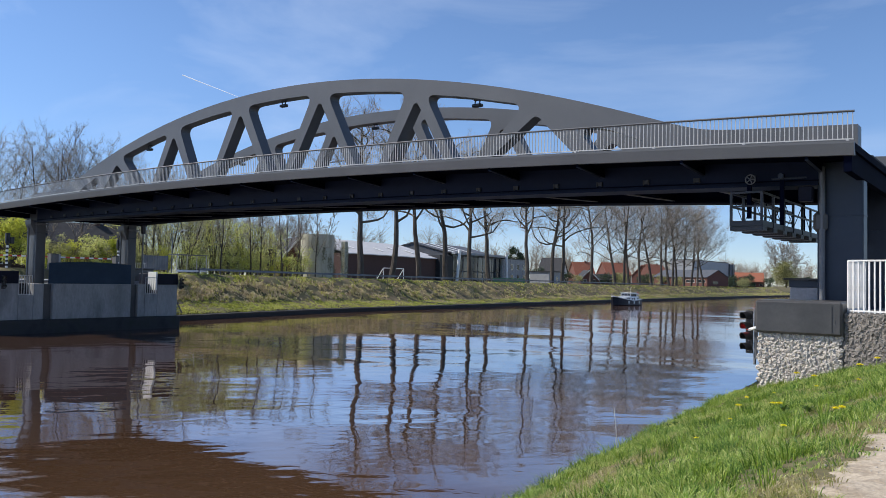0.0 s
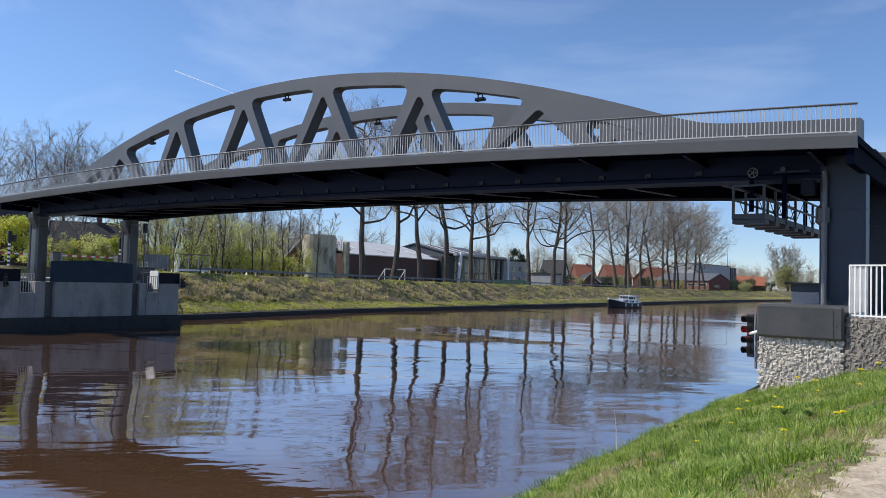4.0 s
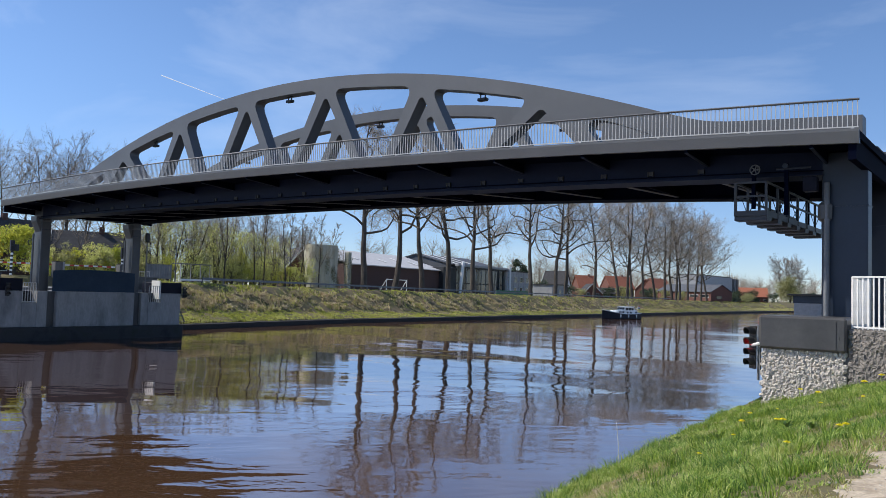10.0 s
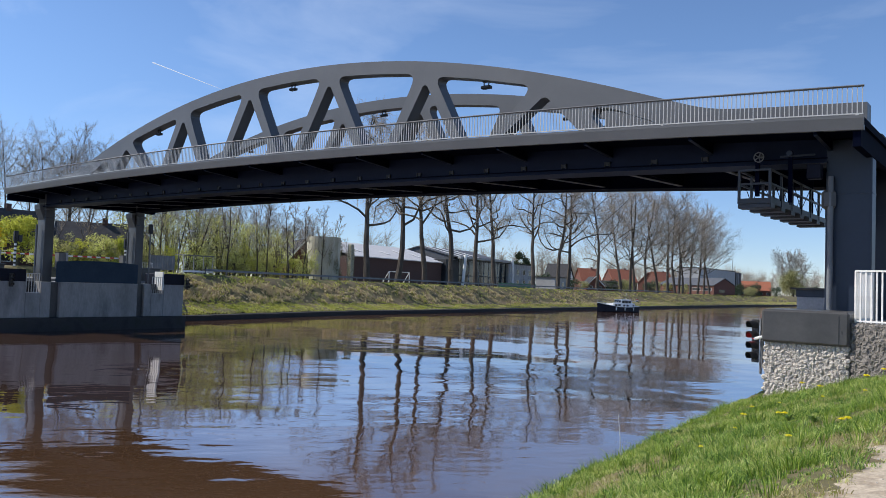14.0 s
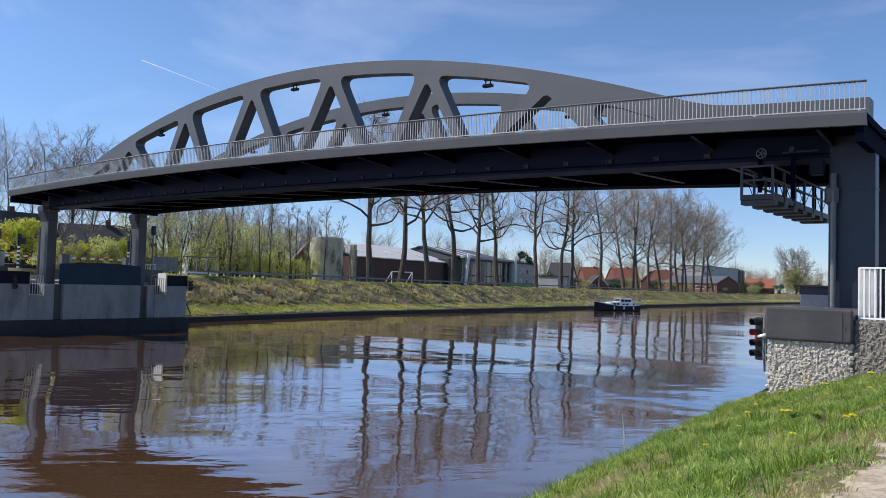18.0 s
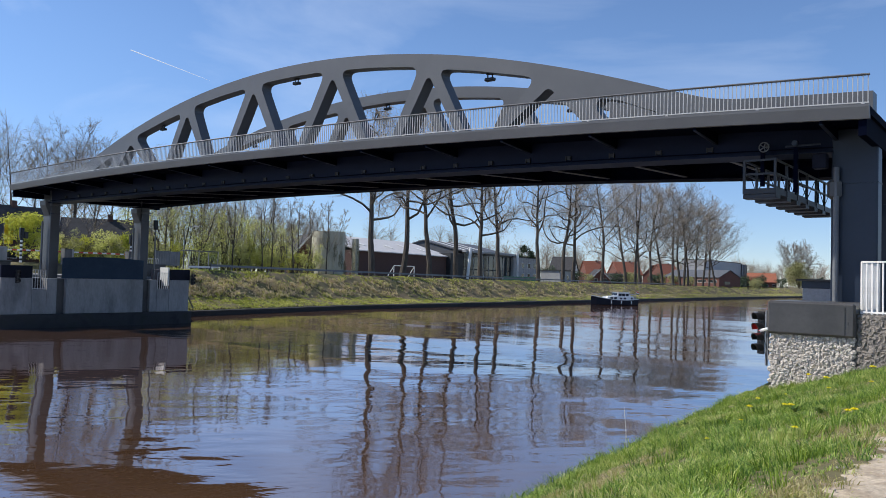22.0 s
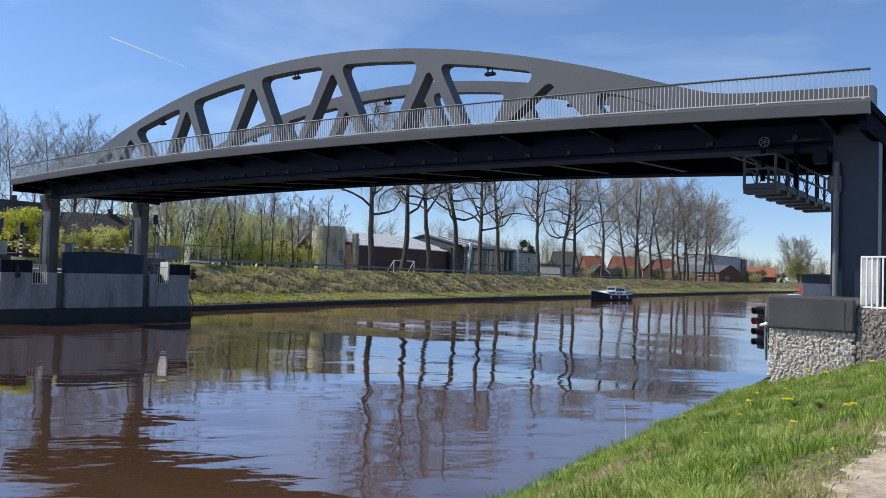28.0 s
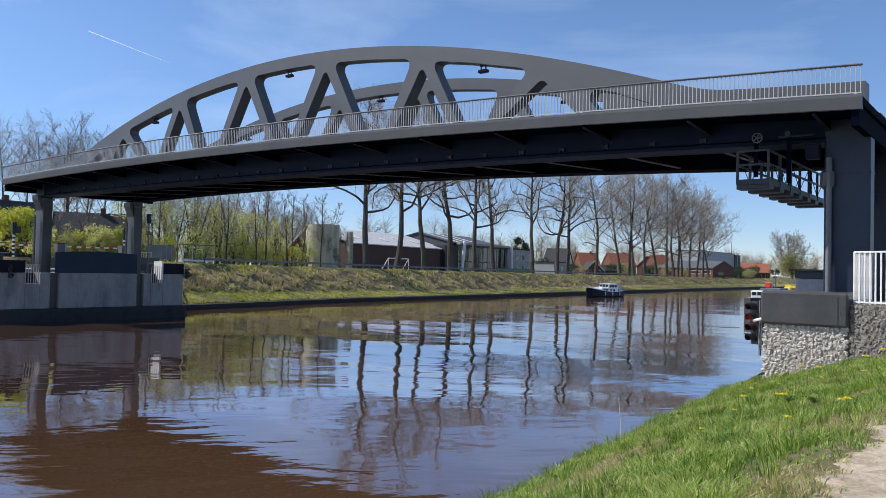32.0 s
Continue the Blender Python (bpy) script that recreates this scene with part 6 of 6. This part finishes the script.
def blades(name, count, place, size, mat, label, seed, width=0.012, bend=0.45):
    """Many single grass blades, each three corners wide and bent."""
    rs = np.random.RandomState(seed)
    base, hs = place(rs, count)
    k = len(base)
    az = rs.uniform(0, 2 * np.pi, k)
    h = size * hs * rs.uniform(0.35, 1.5, k)
    side = np.stack([np.cos(az), np.sin(az), np.zeros(k)], 1) * (width * rs.uniform(0.6, 1.5, k))[:, None]
    la = rs.uniform(0, 2 * np.pi, k)
    lean = np.stack([np.cos(la), np.sin(la), np.zeros(k)], 1) * (h * bend * rs.uniform(0.2, 1.2, k))[:, None]
    up = np.array([0, 0, 1.0])
    mid = base + lean * 0.35 + up * (h * 0.6)[:, None]
    tip = base + lean + up * h[:, None]
    verts = np.stack([base - side, base + side, mid + side * 0.75, mid - side * 0.75, tip], 1).reshape(-1, 3)
    o = np.arange(k)[:, None] * 5
    faces = np.concatenate([o + np.array([[0, 1, 2, 3]])]).tolist() + (o + np.array([[3, 2, 4]])).tolist()
    ob = new(name, raw_mesh(name, verts.tolist(), faces, mat))
    return tagged(ob, label, "grass", kind="stuff")


def tuft_value(x, y):
    return noise.noise((x * 0.8, y * 0.8, 1.5)) + 0.6 * noise.noise((x * 2.3, y * 2.3, 7.0))


def tufts(rs, spots, size, per, spread, width, lean):
    """Tussocks: at each (x, y, height factor) a bunch of bent blades that lean one way together."""
    k = len(spots)
    c = np.repeat(np.array([(x, y) for x, y, _ in spots]), per, 0)
    hf = np.repeat(np.array([q for _, _, q in spots]), per)
    way = np.repeat(rs.uniform(0, 2 * np.pi, k), per)
    n = k * per
    a, r = rs.uniform(0, 2 * np.pi, n), spread * np.sqrt(rs.random_sample(n)) * np.sqrt(np.maximum(hf, 0.3))
    px, py = c[:, 0] + r * np.cos(a), c[:, 1] + r * np.sin(a)
    base = np.stack([px, py, np.array([ground_height(u, v) for u, v in zip(px, py)]) - 0.015], 1)
    h = size * hf * rs.uniform(0.4, 1.4, n)
    az = rs.uniform(0, 2 * np.pi, n)
    side = np.stack([np.cos(az), np.sin(az), np.zeros(n)], 1) * (width * rs.uniform(0.55, 1.5, n))[:, None]
    out = np.stack([np.cos(a), np.sin(a), np.zeros(n)], 1) * (r / spread)[:, None] * 0.6 + np.stack([np.cos(way), np.sin(way), np.zeros(n)], 1) * 0.6 + rs.normal(0, 0.3, (n, 3)) * np.array([1, 1, 0])
    out *= (h * lean)[:, None]
    up = np.array([0, 0, 1.0])
    mid, tip = base + out * 0.32 + up * (h * 0.6)[:, None], base + out + up * (h * 0.86)[:, None]
    verts = np.stack([base - side, base + side, mid + side * 0.75, mid - side * 0.75, tip], 1).reshape(-1, 3)
    o = np.arange(n)[:, None] * 5
    return verts, (o + np.array([[0, 1, 2, 3]])).tolist() + (o + np.array([[3, 2, 4]])).tolist()


def tuft_field(name, mat, label, seed, *args):
    v, f = tufts(np.random.RandomState(seed), *args)
    return tagged(new(name, raw_mesh(name, v.tolist(), f, mat)), label, "grass", kind="stuff")


def dry_value(x, y):
    return noise.noise((x * 0.55 + 9, y * 0.4, 3.1)) + 0.5 * noise.noise((x * 1.9, y * 1.9, 8.0))


def near_spots(count, seed):
    """Tuft places of the near bank, as lush and dry lists."""
    rs = np.random.RandomState(seed)
    lush, dry = [], []
    while len(lush) + len(dry) < count:
        y = -33 + 36 * rs.random_sample() ** 1.1
        bx, _ = near_brow(y)
        x = bx - 1.0 + (4.5 - bx) * rs.random_sample()
        if y > -1.6 and x > -2.7:
            continue
        v = tuft_value(x, y)
        worn = x - 3.25 - 0.45 * noise.noise((y * 0.9, 2, 0)) - 0.25 * noise.noise((y * 3.1, 5, 0))
        if worn > 0 and rs.random_sample() < min(0.975, 0.2 + worn * 1.1):
            continue
        if v < -0.25 and rs.random_sample() < 0.45:
            continue
        q = max(0.3, 0.72 + 0.95 * v) * (0.4 if worn > 0 else 1.0)
        if dry_value(x, y) > 0.1 + 0.22 * rs.random_sample() or (worn > -0.25 and rs.random_sample() < 0.5):
            dry.append((x, y, q * 0.75))
        else:
            lush.append((x, y, q))
    return lush, dry


lush, dry = near_spots(24000, 4)
tuft_field("bank_grass", M_BLADE, "lush green grass on the near bank", 4, lush, 0.165, 13, 0.075, 0.0052, 0.85)
tuft_field("dry_grass", M_BLADE_STRAW, "straw-coloured grass patches on the near bank", 5, dry, 0.14, 12, 0.08, 0.0048, 1.0)



def clump_spots(count, seed):
    """Taller clumps on the near bank: thick along the brow, scattered over the slope."""
    rs = np.random.RandomState(seed)
    out = []
    while len(out) < count:
        y = -33 + 34 * rs.random_sample() ** 1.1
        bx, _ = near_brow(y)
        x = bx - 0.7 + (0.9 * rs.random_sample() if rs.random_sample() < 0.35 else (3.6 - bx) * rs.random_sample())
        if (y > -1.9 and x > -2.8) or noise.noise((x * 1.1, y * 1.1, 12.0)) + 0.25 * rs.normal() < 0.12:
            continue
        out.append((x, y, 0.65 + 0.6 * rs.random_sample()))
    return out


tuft_field("tall_grass", M_BLADE_DEEP, "taller deep green grass clumps on the near bank", 14, clump_spots(1000, 14), 0.26, 26, 0.11, 0.0055, 0.8)


def far_spots(count, seed):
    """Tussocks of the far bank: green under the road and on the low berm, dry between."""
    rs = np.random.RandomState(seed)
    green, sere = [], []
    while len(green) + len(sere) < count:
        y = 17 + 430 * rs.random_sample() ** 2.0
        wide = berm_width(y)
        x = far_edge(y) + wide - 0.3 - (11.0 + wide) * rs.random_sample()
        d = bank_depth(x, y)
        v = tuft_value(x * 0.55, y * 0.55)
        berm = 4.7 - 0.018 * (y - 20)
        if v < (-0.02 if d > berm else -0.6) and rs.random_sample() < 0.85:
            continue
        w = 0.9 * noise.noise((x * 0.35, y * 0.2, 2.0)) + rs.normal(0, 0.25)
        q = max(0.35, 0.8 + 0.9 * v)
        if d < berm + w:
            green += [(x, y, q * 0.36), (x + rs.normal(0, 0.3), y + rs.normal(0, 0.3), q * 0.3)]
        elif d > 8.2 + w * 1.6:
            green.append((x, y, q * (0.8 if d < 9.3 else 0.4)))
        else:
            (green if rs.random_sample() < 0.1 + 0.0012 * (y - 20) else sere).append((x, y, q * 1.1))
    return green, sere


green, sere = far_spots(24000, 6)
tuft_field("far_bank_grass", M_BLADE_BANK, "green tussock grass on the far bank", 6, green, 0.38, 6, 0.24, 0.05, 1.0)
tuft_field("far_dry_grass", M_BLADE_DRY, "dry brown tussock grass on the far bank", 7, sere, 0.36, 7, 0.24, 0.05, 1.1)


def edge_place(rs, count):
    y = 16 + 700 * rs.random_sample(count) ** 2.0
    x = np.array([far_edge(v) + berm_width(v) for v in y]) - rs.uniform(-0.25, 0.7, count)
    z = np.array([ground_height(a, b) for a, b in zip(x, y)])
    return np.stack([x, y, np.maximum(z, 0.0) - 0.05], 1), np.ones(count)


blades("reed_edge", 5000, edge_place, 0.26, M_BRUSH, "dark dead reeds along the far waterline", 9, 0.06, 0.5)


def dandelions():
    stem = bmesh.new()
    tube(stem, (0, 0, 0), (0.015, 0.0, 0.15), 0.004, n=5)
    stem = mesh_of("stem", stem, M_BLADE)
    head = bmesh.new()
    for ring, (r, z, k) in enumerate(((0.034, 0.15, 16), (0.025, 0.158, 12), (0.014, 0.164, 8))):
        for i in range(k):
            a = 2 * math.pi * i / k + ring
            c, s = math.cos(a), math.sin(a)
            p = [head.verts.new(v) for v in ((0.015, 0, z - 0.012), (0.015 + r * c - 0.006 * s, r * s + 0.006 * c, z), (0.015 + r * 1.08 * c, r * 1.08 * s, z + 0.006), (0.015 + r * c + 0.006 * s, r * s - 0.006 * c, z))]
            head.faces.new(p)
    head = mesh_of("flower_head", head, M_DANDELION)
    spots = [(-0.56, -10.6, 1.3), (0.7, -12.64, 1.0), (0.9, -13.01, 1.1), (1.98, -17.12, 0.8), (-1.29, -2.2, 1.5), (0.07, -6.24, 1.4), (2.4, -15.94, 0.9), (2.52, -16.16, 1.0), (1.03, -5.6, 1.5), (1.08, -3.11, 1.6),
             (0.37, -15.9, 0.7), (0.24, -13.74, 0.7), (-1.33, -7.28, 1.1), (0.8, -9.4, 0.8), (1.7, -9.8, 0.9), (-0.4, -8.2, 0.7)]
    for x, y, s in spots:
        t = thing("dandelion", (x, y, ground_height(x, y) + 0.05), "yellow dandelion in bloom in the grass", "flower", "dandelions")
        t.scale = (s * 1.6, s * 1.6, s * 1.15)
        part("stem", stem, None, t)
        part("flower_head", head, None, t, "bright yellow flower head")
    t = thing("dry_stalk", (-2.95, -11.62, ground_height(-2.95, -11.62)), "single thin dry grass stalk", "stalk")
    bm = bmesh.new()
    tube(bm, (0, 0, 0), (-0.03, 0.02, 0.5), 0.01, 0.008, n=5)
    tube(bm, (-0.03, 0.02, 0.5), (-0.1, 0.05, 1.0), 0.008, 0.005, n=5)
    part("stem", bm, M_WHITE_RAIL, t)


dandelions()


def docks():
    """Broad-leaved weeds in the grass."""
    rng = random.Random(12)
    for x, y in ((-0.9, -11.9), (-0.75, -11.6), (-1.6, -13.3), (0.9, -12.6), (-2.75, -9.4), (-2.9, -8.6), (-2.55, -9.0), (1.6, -13.8), (-2.6, -12.9), (0.2, -15.0)):
        t = thing("broad_leaved_weed", (x, y, ground_height(x, y)), "dark green broad-leaved weed in the grass", "weed", "weeds in the grass")
        for i in range(11):
            a, ln, w = i * 2.4 + rng.uniform(-0.4, 0.4), rng.uniform(0.09, 0.17), rng.uniform(0.018, 0.03)
            bm = bmesh.new()
            prev = None
            c, s = math.cos(a), math.sin(a)
            for k in range(6):
                u = k / 5
                r = ln * u * 0.85
                z = 0.02 + ln * 0.95 * math.sin(u * 1.5) * (0.55 + 0.45 * (i % 3) / 2)
                hw = w * math.sin(math.pi * min(0.98, 0.12 + 0.86 * u)) ** 0.8
                row = [bm.verts.new((r * c - hw * s, r * s + hw * c, z + 0.012)), bm.verts.new((r * c, r * s, z)), bm.verts.new((r * c + hw * s, r * s - hw * c, z + 0.012))]
                if prev:
                    bm.faces.new((prev[0], prev[1], row[1], row[0]))
                    bm.faces.new((prev[1], prev[2], row[2], row[1]))
                prev = row
            part("leaf", bm, M_DOCK, t)


docks()


def pebbles():
    rng = random.Random(9)
    bm = bmesh.new()
    for _ in range(260):
        y, x = rng.uniform(-26, -15), rng.uniform(3.1, 5.8)
        r = rng.uniform(0.006, 0.016)
        m = pose(x, y, ground_height(x, y) + 0.03, rng.uniform(0, 90), rng.uniform(0, 90), 0) @ Matrix.Diagonal((r, r * 0.8, r * 0.55, 1))
        bmesh.ops.create_icosphere(bm, subdivisions=1, radius=1.0, matrix=m)
    return solid("pebbles", bm, M_STONE, "small pale pebbles on the sand path", "pebbles", kind="stuff")


pebbles()


# ---------------------------------------------------------------- what moves
def motions():
    lift = [(0, -1.224), (1, -1.128), (2, -1.027), (3, -0.925), (4, -0.822), (5, -0.721), (6, -0.622), (7, -0.528), (8, -0.438), (9, -0.354), (10, -0.277), (11, -0.207), (12, -0.147), (13, -0.094), (14, -0.05), (15, -0.018), (16, -0.002), (17, 0.0), (32, 0.0)]
    walk(bridge, [(t, pose(0, 0, z)) for t, z in lift])
    walk(water, [(t, pose(0.75 * t, -1.05 * t, 0)) for t in (0, 8, 16, 24, 32)])
    walk(cruiser_boat, [(0, pose(-71.81, 142, 0.0, 0, 0, 266.2)), (3, pose(-72.50, 142.5, 0.0, 0, 0, 262.3)), (7, pose(-73.58, 142, 0.0, 0, 0, 254.7)), (11, pose(-73.41, 140.5, 0.0, 0, 0, 248.8)), (14, pose(-74.02, 139, 0.0, 0, 0, 245.2)), (17, pose(-73.66, 136.5, 0.0, 0, 0, 240.4)), (20, pose(-72.74, 133.5, 0.0, 0, 0, 235.6)), (23, pose(-72.83, 131.5, 0.0, 0, 0, 238.9)), (25.5, pose(-72.18, 130, 0.0, 0, 0, 246.9)), (28.5, pose(-72.12, 129, 0.0, 0, 0, 253.0)), (32, pose(-71.85, 128, 0.0, 0, 0, 259.1))])
    walk(work_boat, [(t, pose(-26.0, y, 0, 0, 0, 270)) for t, y in ((0, 252), (10, 192), (20, 138), (25, 116), (28, 104), (30, 95), (32, 89))])
    far = 3200.0
    rows = []
    for t, a, b in ((0, (-0.8097, 0.5363, 0.2381), (-0.7791, 0.5868, 0.2205)), (9, (-0.8238, 0.5114, 0.2447), (-0.7944, 0.5626, 0.2289)), (23, (-0.8459, 0.4686, 0.2548), (-0.8045, 0.5474, 0.2305)), (32, (-0.8594, 0.4391, 0.2620), (-0.8246, 0.5123, 0.2399))):
        p, q = Vector(a) * far, Vector(b) * far
        d = (q - p).normalized()
        rows.append((t, Matrix.Translation(p + Vector(EYE)) @ d.to_track_quat("X", "Z").to_matrix().to_4x4()))
    walk(trail, rows)


motions()
